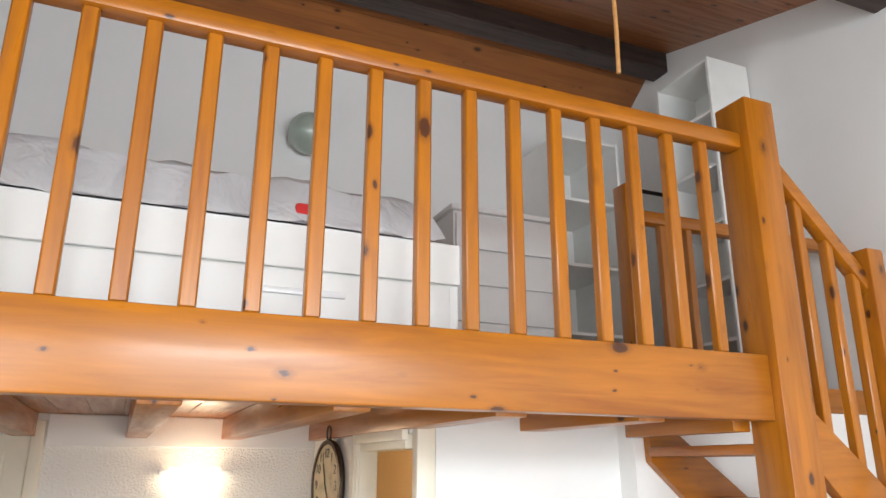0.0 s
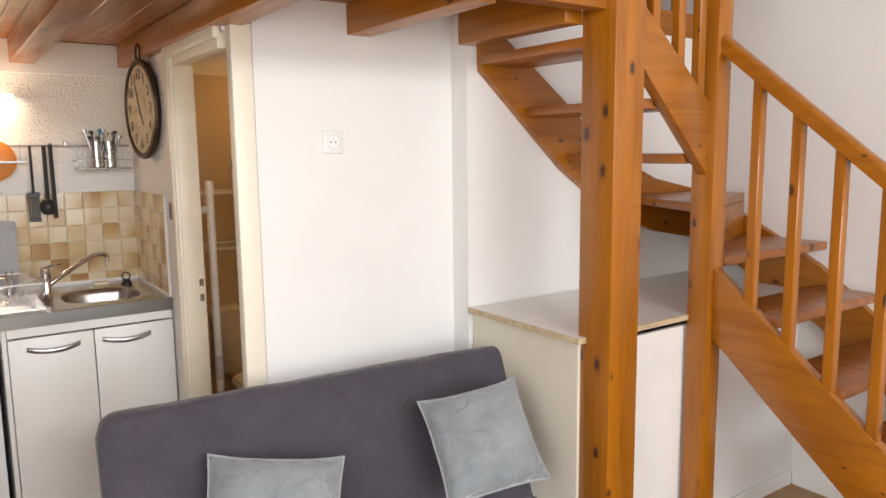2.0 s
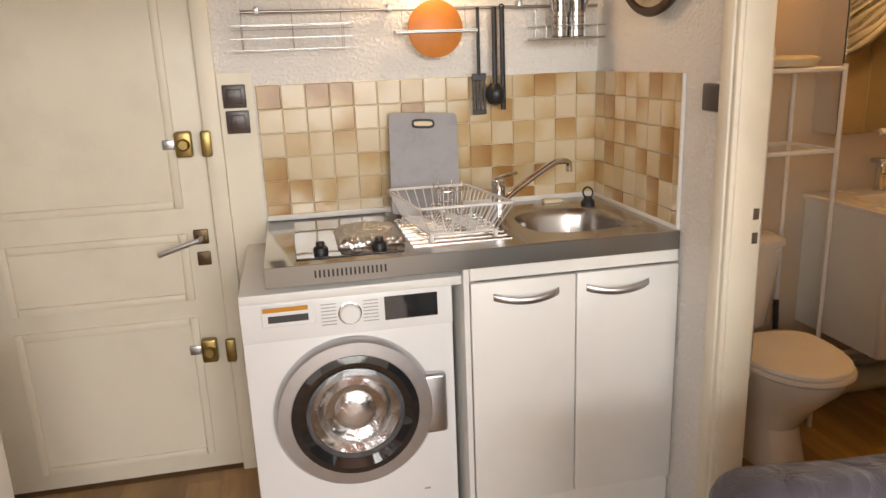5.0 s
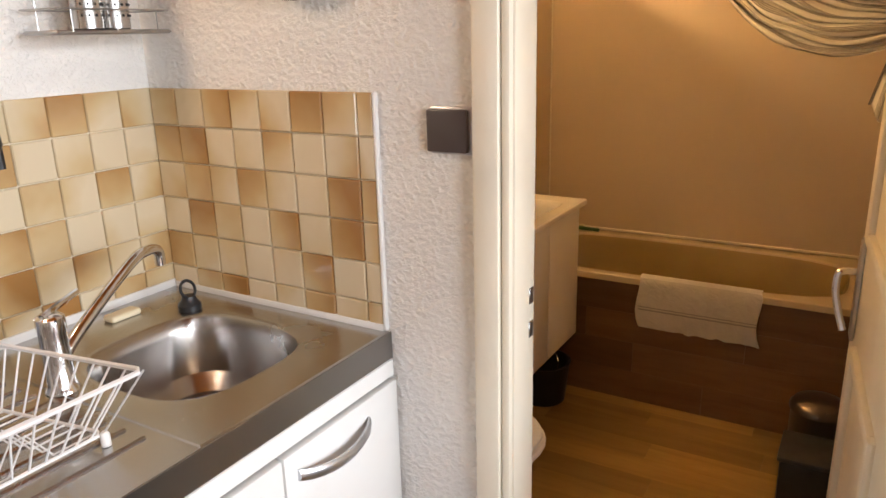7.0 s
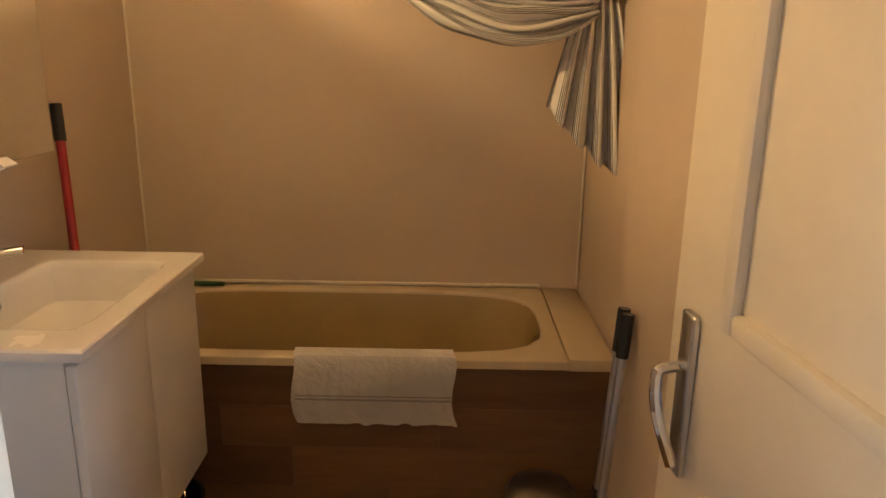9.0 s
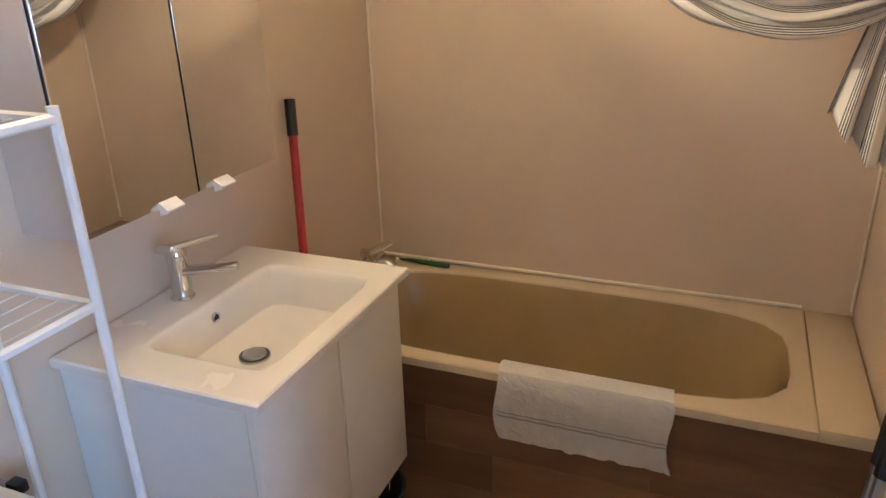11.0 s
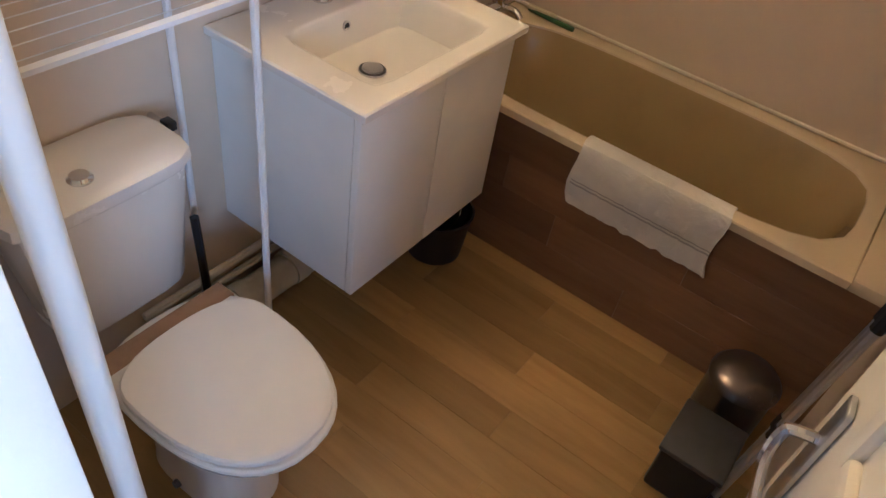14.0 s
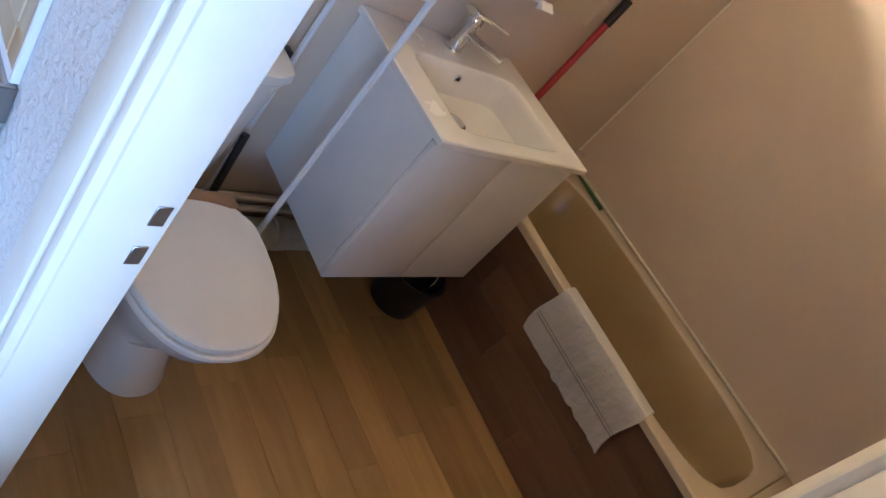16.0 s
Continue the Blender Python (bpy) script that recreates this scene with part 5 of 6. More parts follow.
part("bowl", lathe((-0.398, -0.055, 1.275), [(0.002, 0), (0.024, 0.008), (0.034, 0.03), (0.032, 0.055), (0.016, 0.075)], "z", 16), BLACK, ld)
sp3 = thing("serving_spoon", (-0.37, -0.05, 1.26), "black serving spoon hanging from the rail", "spoon")
part("grip", tube([(-0.368, -0.045, 1.60), (-0.366, -0.045, 1.26)], 0.009, 8), BLACK, sp3)
part("eye", tube([(-0.368 + 0.008 * math.cos(a * 0.785), -0.045, 1.60 + 0.008 * math.sin(a * 0.785)) for a in range(8)], 0.003, 5, closed=True), BLACK, sp3)

# wall light over the sink
wl = thing("wall_light", (-0.61, 0.0, 1.86), "glowing opal wall light over the kitchenette", "lamp")
part("back_plate", box(-0.79, -0.43, -0.03, -0.0, 1.80, 1.822, 0.003), WHITE_ENAMEL, wl)
shade = [ring((x, -0.05, 1.775), (0, 1, 0), (0, 0, 1), 0.035, 0.06, 18) for x in (-0.74, -0.50)]
part("shade", loft(shade, None, True, True), LIT_GLASS, wl, "overlit opal glass")

# oval clock on the roughcast
CY, CZ = -0.47, 1.752
ck = thing("wall_clock_dial", (0.0, CY, CZ), "large dark-rimmed vintage wall clock with black numerals", "clock")


def clock_loop(x, ry, rz):
    return ring((x, CY, CZ), (0, 1, 0), (0, 0, 1), ry, rz, 48)


part("rim", loft([clock_loop(-0.002, 0.172, 0.212), clock_loop(-0.018, 0.180, 0.219), clock_loop(-0.030, 0.176, 0.214), clock_loop(-0.032, 0.160, 0.197), clock_loop(-0.022, 0.154, 0.190)], None), CLOCK_RIM, ck)
part("face", loft([clock_loop(-0.024, 0.158, 0.194), clock_loop(-0.0245, 0.001, 0.001)], None, True, True), CLOCK_FACE, ck)
part("hanger", tube([(-0.02, CY - 0.025 * math.sin(a * math.pi / 8), CZ + 0.245 + 0.035 * math.cos(a * math.pi / 8)) for a in range(16)], 0.005, 6, closed=True), CLOCK_RIM, ck)
for h in range(1, 13):
    a = h * math.pi / 6
    cu = bpy.data.curves.new("numeral", "FONT")
    cu.body, cu.size, cu.align_x, cu.align_y, cu.extrude = str(h), 0.062, "CENTER", "CENTER", 0.0006
    tmp = new("numeral", cu)
    me = bpy.data.meshes.new_from_object(tmp.evaluated_get(bpy.context.evaluated_depsgraph_get()))
    bpy.data.objects.remove(tmp)
    nb = bmesh.new()
    nb.from_mesh(me)
    bpy.data.meshes.remove(me)
    turned(nb, pose(-0.026, CY - 0.118 * math.sin(a), CZ + 0.15 * math.cos(a), 90, 0, -90))
    part("numeral", nb, BLACK, ck, smooth=False)
for a, ln in ((-18, 0.11), (152, 0.075)):
    part("pointer", turned(box(-0.0015, 0.0015, -0.004, 0.004, -0.02, ln, 0.001, 1), pose(-0.029, CY, CZ, a, 0, 0)), BLACK, ck)
ck.location.x = -0.026
ck.rotation_euler = (0, 0, radians(8))

# ---- left side of the room ----
fg = thing("fridge", (-2.0, -1.03, 0), "small white fridge with a bar handle", "fridge")
part("body", box(-2.20, -1.84, -1.335, -0.80, 0.015, 0.80, 0.008), WHITE_ENAMEL, fg)
part("top", box(-2.20, -1.795, -1.345, -0.79, 0.802, 0.845, 0.008), WHITE_ENAMEL, fg)
d = part("door", box(-1.833, -1.79, -1.34, -0.795, 0.05, 0.798, 0.012, 3), WHITE_ENAMEL, fg)
part("handle", prism([(-1.792, 0.715), (-1.735, 0.722), (-1.735, 0.455), (-1.792, 0.462), (-1.792, 0.487), (-1.762, 0.483), (-1.762, 0.694), (-1.792, 0.690)], "y", -1.322, -1.292, r=0.003), WHITE_ENAMEL, d, "flat white bar handle")
part("foot_plate", box(-2.18, -1.83, -1.32, -0.81, 0.0, 0.014), BLACK, fg)
fg.rotation_euler = (0, 0, radians(4))
fg.location = (-1.992, -1.085, 0)

vb = thing("glazed_cabinet", (-2.0, -2.1, 0), "honey pine display cabinet with glazed doors", "cabinet")
XF = -1.79
part("side", box(-2.23, XF, -1.70, -1.675, 0.0, 1.352, 0.002, 1), CABINET_WOOD, vb)
part("side", box(-2.23, XF, -2.72, -2.695, 0.0, 1.352, 0.002, 1), CABINET_WOOD, vb)
part("back", box(-2.236, -2.231, -2.72, -1.675, 0.0, 1.352), CABINET_WOOD, vb)
part("top", box(-2.235, XF + 0.055, -2.76, -1.635, 1.353, 1.385, 0.006), CABINET_WOOD, vb, "overhanging pine top")
for z in (0.06, 0.5, 0.97):
    part("shelf", box(-2.229, XF - 0.03, -2.694, -1.701, z, z + 0.018, 0.002, 1), CABINET_WOOD, vb)
part("cornice", box(XF - 0.02, XF + 0.012, -2.719, -1.676, 1.285, 1.352, 0.003), CABINET_WOOD, vb)
part("plinth", box(XF - 0.02, XF + 0.004, -2.719, -1.676, 0.0, 0.08, 0.003), CABINET_WOOD, vb)
for y0, y1 in ((-2.715, -2.203), (-2.197, -1.683)):
    for z0, z1 in ((0.09, 0.905), (0.92, 1.282)):
        zi = z0 + (0.30 if z0 < 0.5 else 0.09)
        rect = lambda x, i, k: [Vector((x, a, b_)) for a, b_ in ((y0 + 0.085 * i + k, z0 + (zi - z0) * i + k), (y1 - 0.085 * i - k, z0 + (zi - z0) * i + k), (y1 - 0.085 * i - k, z1 - 0.06 * i - k), (y0 + 0.085 * i + k, z1 - 0.06 * i - k))]
        f = loft([rect(XF - 0.018, 0, 0), rect(XF + 0.001, 0, 0), rect(XF + 0.004, 0, 0.003), rect(XF + 0.004, 1, -0.004), rect(XF - 0.001, 1, 0), rect(XF - 0.018, 1, 0), rect(XF - 0.018, 0, 0)])
        bmesh.ops.remove_doubles(f, verts=f.verts, dist=0.0001)
        dd = part("door", f, CABINET_WOOD, vb, "glazed pine door")
        pane = part("pane", box(XF - 0.010, XF - 0.006, y0 + 0.083, y1 - 0.083, z0 + (0.298 if z0 < 0.5 else 0.088), z1 - 0.058), GLASS, dd)
        pane.visible_shadow = False
        for z in (z0 + 0.09, z1 - 0.08):
            hy = y1 - 0.002 if y1 > -2 else y0 + 0.002
            part("hinge", box(XF + 0.003, XF + 0.012, hy - 0.009, hy + 0.009, z - 0.045, z + 0.045, 0.003), IRON, dd, "black iron hinge")
kb = part("escutcheon", box(XF + 0.012, XF + 0.016, -1.72, -1.69, 1.28, 1.36, 0.004), IRON, vb, "black iron plate")
part("knob", lathe((XF + 0.016, -1.705, 1.322), [(0.008, 0), (0.008, 0.012), (0.018, 0.018), (0.014, 0.03), (0.002, 0.033)], "x", 14), IRON, kb)
solid("glass_bowl", lathe((-1.95, -1.95, 0.52), [(0.05, 0), (0.09, 0.03), (0.11, 0.09), (0.107, 0.09), (0.085, 0.032), (0.03, 0.006)], "z", 24), GLASS, "clear glass bowl inside the cabinet", "bowl")
solid("white_plates", lathe((-2.0, -2.35, 0.989), [(0.06, 0), (0.12, 0.02), (0.122, 0.05), (0.115, 0.05), (0.06, 0.04)], "z", 28), CERAMIC, "stack of white plates inside the cabinet", "plates")
tv = thing("television", (-2.0, -2.0, 1.385), "flat television with a dark screen standing on the cabinet", "television")
tm = pose(-1.88, -2.04, 1.432, 0, 0, -16)
part("shell", turned(box(-0.02, 0.02, -0.36, 0.36, 0.03, 0.48, 0.008), tm), TV_SHELL, tv)
part("screen", turned(box(0.0202, 0.0225, -0.335, 0.335, 0.06, 0.455, 0.001, 1), tm), TV_SCREEN, tv, "dark glossy screen")
part("neck", turned(box(-0.02, 0.02, -0.05, 0.05, -0.02, 0.04, 0.004), tm), TV_SHELL, tv)
part("stand", turned(box(-0.09, 0.10, -0.20, 0.20, -0.045, -0.02, 0.006), tm), TV_SHELL, tv)
eb = thing("fuse_box", (-2.22, -0.55, 1.3), "old yellowed electric meter box with conduit on the side wall", "electric box")
part("case", box(-2.239, -2.16, -0.62, -0.46, 1.55, 1.80, 0.01), YELLOWED, eb)
part("cover", box(-2.159, -2.14, -0.60, -0.48, 1.56, 1.64, 0.006), YELLOWED, eb)
part("breaker", box(-2.239, -2.18, -0.58, -0.50, 1.34, 1.535, 0.006), WHITE_LAM, eb)
part("conduit", tube([(-2.228, -0.60, 1.55), (-2.228, -0.60, 1.2)], 0.009, 8), plain("yellow_conduit", (0.6, 0.42, 0.06), 0.5), eb)

# ---- bathroom ----
wc = thing("toilet", (0.49, -0.35, 0), "white close-coupled toilet with the lid closed", "toilet")


def egg(cx, cy, z, hw, lf, lb, n=36):
    """An oval, longer to the south (lf) than to the north (lb)."""
    out = []
    for k in range(n):
        a = 2 * math.pi * k / n
        s, c = math.sin(a), math.cos(a)
        out.append(Vector((cx + hw * (abs(c) ** 0.86) * (1 if c > 0 else -1), cy + (lb if s > 0 else lf) * (abs(s) ** (0.55 if s > 0 else 0.88)) * (1 if s > 0 else -1), z)))
    return out


part("pan", loft([egg(0.505, -0.40, 0.0, 0.105, 0.17, 0.16), egg(0.505, -0.40, 0.03, 0.10, 0.16, 0.16), egg(0.505, -0.39, 0.14, 0.095, 0.13, 0.16), egg(0.505, -0.40, 0.24, 0.12, 0.19, 0.17),
                  egg(0.505, -0.42, 0.34, 0.165, 0.265, 0.19), egg(0.505, -0.43, 0.385, 0.175, 0.275, 0.2), egg(0.505, -0.43, 0.39, 0.16, 0.25, 0.19)], None, True, True), CERAMIC, wc)
part("seat", loft([egg(0.505, -0.44, 0.392, 0.176, 0.272, 0.17), egg(0.505, -0.44, 0.396, 0.182, 0.278, 0.172), egg(0.505, -0.44, 0.406, 0.182, 0.278, 0.172), egg(0.505, -0.44, 0.41, 0.178, 0.274, 0.17)], None, True, True), SEAT_PLASTIC, wc)
part("lid", loft([egg(0.505, -0.44, 0.412, 0.172, 0.262, 0.13), egg(0.505, -0.44, 0.414, 0.177, 0.268, 0.132), egg(0.505, -0.44, 0.424, 0.176, 0.267, 0.132), egg(0.505, -0.44, 0.428, 0.172, 0.262, 0.128), egg(0.505, -0.44, 0.4285, 0.16, 0.25, 0.12), egg(0.505, -0.44, 0.429, 0.01, 0.01, 0.01)], None, True, True), SEAT_PLASTIC, wc)


def rr(cx, cy, z, hx, hy, n=32):
    return polar(cx, cy, z, hx, hy, 5.0, [2 * math.pi * k / n for k in range(n)])


part("cistern", loft([rr(0.50, -0.105, 0.385, 0.14, 0.08), rr(0.50, -0.11, 0.40, 0.15, 0.085), rr(0.50, -0.11, 0.69, 0.185, 0.093), rr(0.50, -0.11, 0.705, 0.187, 0.095)], None, True, True), CERAMIC, wc)
part("cistern_lid", loft([rr(0.50, -0.112, 0.706, 0.193, 0.102), rr(0.50, -0.112, 0.712, 0.197, 0.105), rr(0.50, -0.112, 0.735, 0.195, 0.103), rr(0.50, -0.11, 0.748, 0.17, 0.085), rr(0.50, -0.11, 0.752, 0.01, 0.01)], None, True, True), CERAMIC, wc)
part("flush_button", lathe((0.47, -0.155, 0.745), [(0.024, 0), (0.024, 0.006), (0.02, 0.01), (0.018, 0.014), (0.002, 0.015)], "z", 20), CHROME, wc, "chrome flush button")
part("seat_bracket", box(0.345, 0.665, -0.315, -0.262, 0.386, 0.4115, 0.004), FOAM_GREY, wc)
part("bolt_cap", lathe((0.385, -0.42, 0.08), [(0.011, 0), (0.009, -0.012)], "x", 10), DARK_GREY, wc)
vl = thing("stop_valve", (0.722, -0.03, 0.70), "small chrome stop valve beside the cistern", "valve")
part("valve_body", tube([(0.722, -0.008, 0.705), (0.722, -0.06, 0.705), (0.70, -0.062, 0.705)], 0.008, 8), CHROME, vl)
part("valve_grip", box(0.712, 0.735, -0.085, -0.055, 0.70, 0.722, 0.003), BLACK, vl)

# white tubular rack over the toilet
rc = thing("over_toilet_rack", (0.5, -0.17, 0), "white metal tube rack standing over the toilet", "rack")
for x in (0.235, 0.775):
    for y in (-0.30, -0.045):
        part("post", tube([(x, y, 0.0), (x, y, 1.372)], 0.0085, 8), WHITE_WIRE, rc)
for z in (1.355, 1.075):
    for x in (0.235, 0.775):
        part("side_bar", tube([(x, -0.30, z), (x, -0.045, z)], 0.007, 6), WHITE_WIRE, rc)
    for y in (-0.30, -0.045):
        part("cross_bar", tube([(0.235, y, z), (0.775, y, z)], 0.0085, 6), WHITE_WIRE, rc)
for z in (1.352, 1.072):
    for k in range(6):
        y = -0.265 + k * 0.04
        part("shelf_wire", tube([(0.24, y, z), (0.77, y, z)], 0.0012, 5), WHITE_WIRE, rc)
part("foot_bar", tube([(0.775, -0.30, 0.11), (0.775, -0.045, 0.11)], 0.007, 6), WHITE_WIRE, rc)
pt = thing("potted_cactus", (0.475, -0.2, 1.36), "small cactus in a pale pot on the rack", "plant")
part("pot", lathe((0.475, -0.2, 1.362), [(0.04, 0), (0.048, 0.08), (0.052, 0.082), (0.052, 0.1), (0.046, 0.1), (0.04, 0.085)], "z", 20), TERRACOTTA, pt)
ca = lathe((0.475, -0.2, 1.445), [(0.03, 0), (0.04, 0.03), (0.038, 0.07), (0.02, 0.10), (0.002, 0.108)], "z", 16)
lathe((0.505, -0.2, 1.50), [(0.01, 0), (0.018, 0.025), (0.012, 0.05), (0.002, 0.055)], "z", 10, ca)
part("cactus", ca, FOLIAGE, pt)
solid("cream_basket", lathe((0.62, -0.17, 1.362), [(0.09, 0), (0.115, 0.006), (0.122, 0.024), (0.126, 0.028), (0.126, 0.032), (0.1, 0.04), (0.002, 0.043)], "z", 32), plain("cream_box", (0.75, 0.66, 0.48), 0.5), "round cream lidded box on the rack", "box")

# vanity unit
vn = thing("vanity_cabinet", (1.185, -0.23, 0.325), "white wall-hung vanity cabinet with two doors", "cabinet")
part("body", prism([(0.90, 0.327), (1.472, 0.327), (1.472, 0.842), (1.456, 0.842), (1.456, 0.345), (0.916, 0.345), (0.916, 0.842), (0.90, 0.842)], "y", -0.435, -0.010), WHITE_LAM, vn)
part("door", box(0.899, 1.184, -0.456, -0.4365, 0.326, 0.832, 0.003), WHITE_LAM, vn)
part("door", box(1.1875, 1.473, -0.456, -0.4365, 0.326, 0.832, 0.003), WHITE_LAM, vn)
wb = thing("washbasin", (1.185, -0.24, 0.846), "cream-lit white ceramic washbasin on the vanity", "washbasin")
part("basin_slab", sunk((0.882, 1.488, -0.478, -0.010), 0.866, 0.846, 1.19, -0.285,
      [(0.215, 0.142, 12, 0.865, 0), (0.210, 0.138, 12, 0.861, 0), (0.204, 0.136, 11, 0.845, 0), (0.183, 0.120, 9, 0.778, 0), (0.155, 0.092, 6, 0.760, 0), (0.03, 0.03, 2.0, 0.756, 0)]), CERAMIC, wb)
part("drain", lathe((1.168, -0.255, 0.7575), [(0.034, 0), (0.034, 0.004), (0.026, 0.005), (0.025, 0.010), (0.002, 0.011)], "z", 24), SATIN, wb, "round steel drain")
part("overflow", lathe((1.183, -0.150, 0.827), [(0.013, 0), (0.013, -0.005), (0.009, -0.006), (0.0085, -0.001), (0.001, -0.001)], "y", 18), SATIN, wb, "round chrome overflow ring")
part("overflow_hole", lathe((1.183, -0.1535, 0.827), [(0.0085, 0), (0.0085, -0.001)], "y", 16), BLACK, wb)
part("drain_gap", lathe((1.168, -0.255, 0.7617), [(0.033, 0), (0.033, 0.0012), (0.027, 0.0012)], "z", 24), DARK_GREY, wb)
vt = thing("basin_tap", (1.18, -0.075, 0.866), "chrome single-lever basin tap", "tap")
part("tap_body", lathe((1.18, -0.075, 0.866), [(0.026, 0), (0.026, 0.004), (0.0225, 0.008), (0.021, 0.085), (0.023, 0.09), (0.023, 0.11), (0.018, 0.118)], "z", 22), CHROME, vt)
part("spout", loft([ring((1.182 + 0.024 * t * 2, -0.085 - 0.055 * t * 2, 0.930 + 0.008 * t), (0.9, 0.4, 0), (0, 0, 1), 0.017 - 0.003 * t, 0.0115 - 0.002 * t, 12) for t in (0, 0.3, 0.7, 1.0)], None, True, True), CHROME, vt)
part("lever", loft([ring((1.172 + 0.075 * t, -0.08 - 0.045 * t, 0.988 + 0.004 * t), (0.5, -0.86, 0), (0, 0, 1), 0.019 - 0.008 * t, 0.009 - 0.005 * t, 12) for t in (-0.25, 0, 0.4, 1.0)], None, True, True), CHROME, vt)

mr = thing("mirror_cabinet", (1.188, -0.01, 1.11), "white wall cabinet with two mirrored doors over the basin", "cabinet")
part("body", box(0.897, 1.478, -0.138, -0.0085, 1.109, 1.75, 0.002, 1), plain("beige_cabinet_side", (0.60, 0.52, 0.44), 0.4, 0, 0.03, 4), mr)
for x0, x1 in ((0.897, 1.1965), (1.1995, 1.478)):
    dd = part("door", box(x0, x1, -0.146, -0.140, 1.108, 1.752, 0.001, 1), IRON, mr, "dark-edged door")
    part("mirror", box(x0 + 0.0015, x1 - 0.0015, -0.1505, -0.1462, 1.1095, 1.7505, 0.0006, 1), MIRROR, dd, "silvered mirror face")
for x in (1.105, 1.267):
    part("pull", prism([(-0.1525, 1.096), (-0.172, 1.104), (-0.172, 1.108), (-0.1525, 1.122), (-0.1508, 1.122), (-0.1508, 1.096)], "x", x - 0.024, x + 0.024), CERAMIC, mr, "white plastic door pull")
ml = thing("mirror_light", (1.19, -0.05, 1.752), "small warm bulb lamp standing on the mirror cabinet", "lamp")
part("lamp_base", lathe((1.19, -0.065, 1.751), [(0.03, 0), (0.03, 0.004), (0.014, 0.008)], "z", 20), WHITE_ENAMEL, ml)

# bathtub
tub = thing("bathtub", (1.94, -0.75, 0), "cream enamel bathtub with a brown plank front", "bathtub")
part("tub_rim", sunk((1.622, 2.258, -1.412, -0.010), 0.535, 0.508, 1.94, -0.72,
     [(0.272, 0.652, 4.2, 0.534, 0), (0.264, 0.644, 4.2, 0.530, 0), (0.262, 0.642, 4.2, 0.524, 0)], n=56, bottom=False), TUB_LIT, tub)
angs = [2 * math.pi * k / 56 for k in range(56)]
# the bowl's darker colour carries its shade; rim and shelf carry the light
part("tub_bowl", loft([polar(1.94, -0.72, z, a, b, p, angs) for a, b, p, z, _ in ((0.262, 0.642, 4.2, 0.524, 0), (0.25, 0.628, 4.0, 0.49, 0), (0.225, 0.59, 3.6, 0.30, 0), (0.20, 0.55, 3.4, 0.19, 0), (0.15, 0.48, 3.0, 0.165, 0), (0.01, 0.01, 2, 0.16, 0))], None, False, True), TUB_SHADED, tub, "beige bowl in a shaded tone")
part("end_shelf", box(1.630, 2.258, -1.540, -1.4135, 0.50, 0.536, 0.004), TUB_LIT, tub, "flat cream end shelf")
front = part("front_panel", box(1.642, 1.655, -1.540, -0.010, 0.0, 0.505), FLOOR_JOINT, tub)
for k in range(4):
    z0 = 0.001 + k * 0.1262
    y = -1.539
    j = 0
    while y < -0.012:
        ln = min((0.62, 0.9, 0.48)[(j + k) % 3], -0.012 - y)
        part("plank", box(1.634, 1.6415, y, y + ln - 0.001, z0, z0 + 0.1255, 0.0006, 1), TUB_PLANK, front)
        y += ln
        j += 1
tt = thing("bath_mixer", (2.0, -0.05, 0.56), "chrome bath mixer tap with a shower hose", "tap")
part("mixer_body", tube([(1.95, -0.07, 0.60), (2.12, -0.07, 0.60)], 0.02, 12), CHROME, tt)
for x in (1.96, 2.11):
    part("inlet", tube([(x, -0.008, 0.60), (x, -0.07, 0.60)], 0.016, 10), CHROME, tt)
part("spout", tube(smooth_line([(2.06, -0.075, 0.595), (2.06, -0.13, 0.595), (2.06, -0.155, 0.575)], 4), 0.013, 10), CHROME, tt)
part("lever", loft([ring((2.05 + 0.07 * t, -0.075 - 0.03 * t, 0.632 + 0.012 * t), (0, 1, 0), (0, 0, 1), 0.016, 0.01, 10) for t in (-0.2, 0.3, 1)], None, True, True), CHROME, tt)
part("lever_base", lathe((2.04, -0.07, 0.60), [(0.021, 0), (0.021, 0.03)], "z", 14), CHROME, tt)
part("hose", tube(smooth_line([(1.99, -0.08, 0.59), (1.97, -0.11, 0.57), (1.90, -0.10, 0.545), (1.84, -0.05, 0.555), (1.90, -0.03, 0.60)], 6), 0.007, 8), SATIN, tt, "steel shower hose")
part("shower_head", tube(smooth_line([(1.93, -0.035, 0.62), (1.88, -0.07, 0.63), (1.82, -0.09, 0.605)], 4), 0.015, 10), CHROME, tt)
sq = thing("squeegee", (2.21, -0.2, 0.54), "green squeegee lying on the tub rim", "squeegee")
part("grip", tube([(2.225, -0.10, 0.548), (2.215, -0.2, 0.546), (2.21, -0.29, 0.546)], 0.009, 8), GREEN, sq)
part("blade", box(2.215, 2.235, -0.21, -0.09, 0.548, 0.562, 0.004), plain("pale_sponge", (0.66, 0.6, 0.4), 0.8), sq, "pale rubber blade")

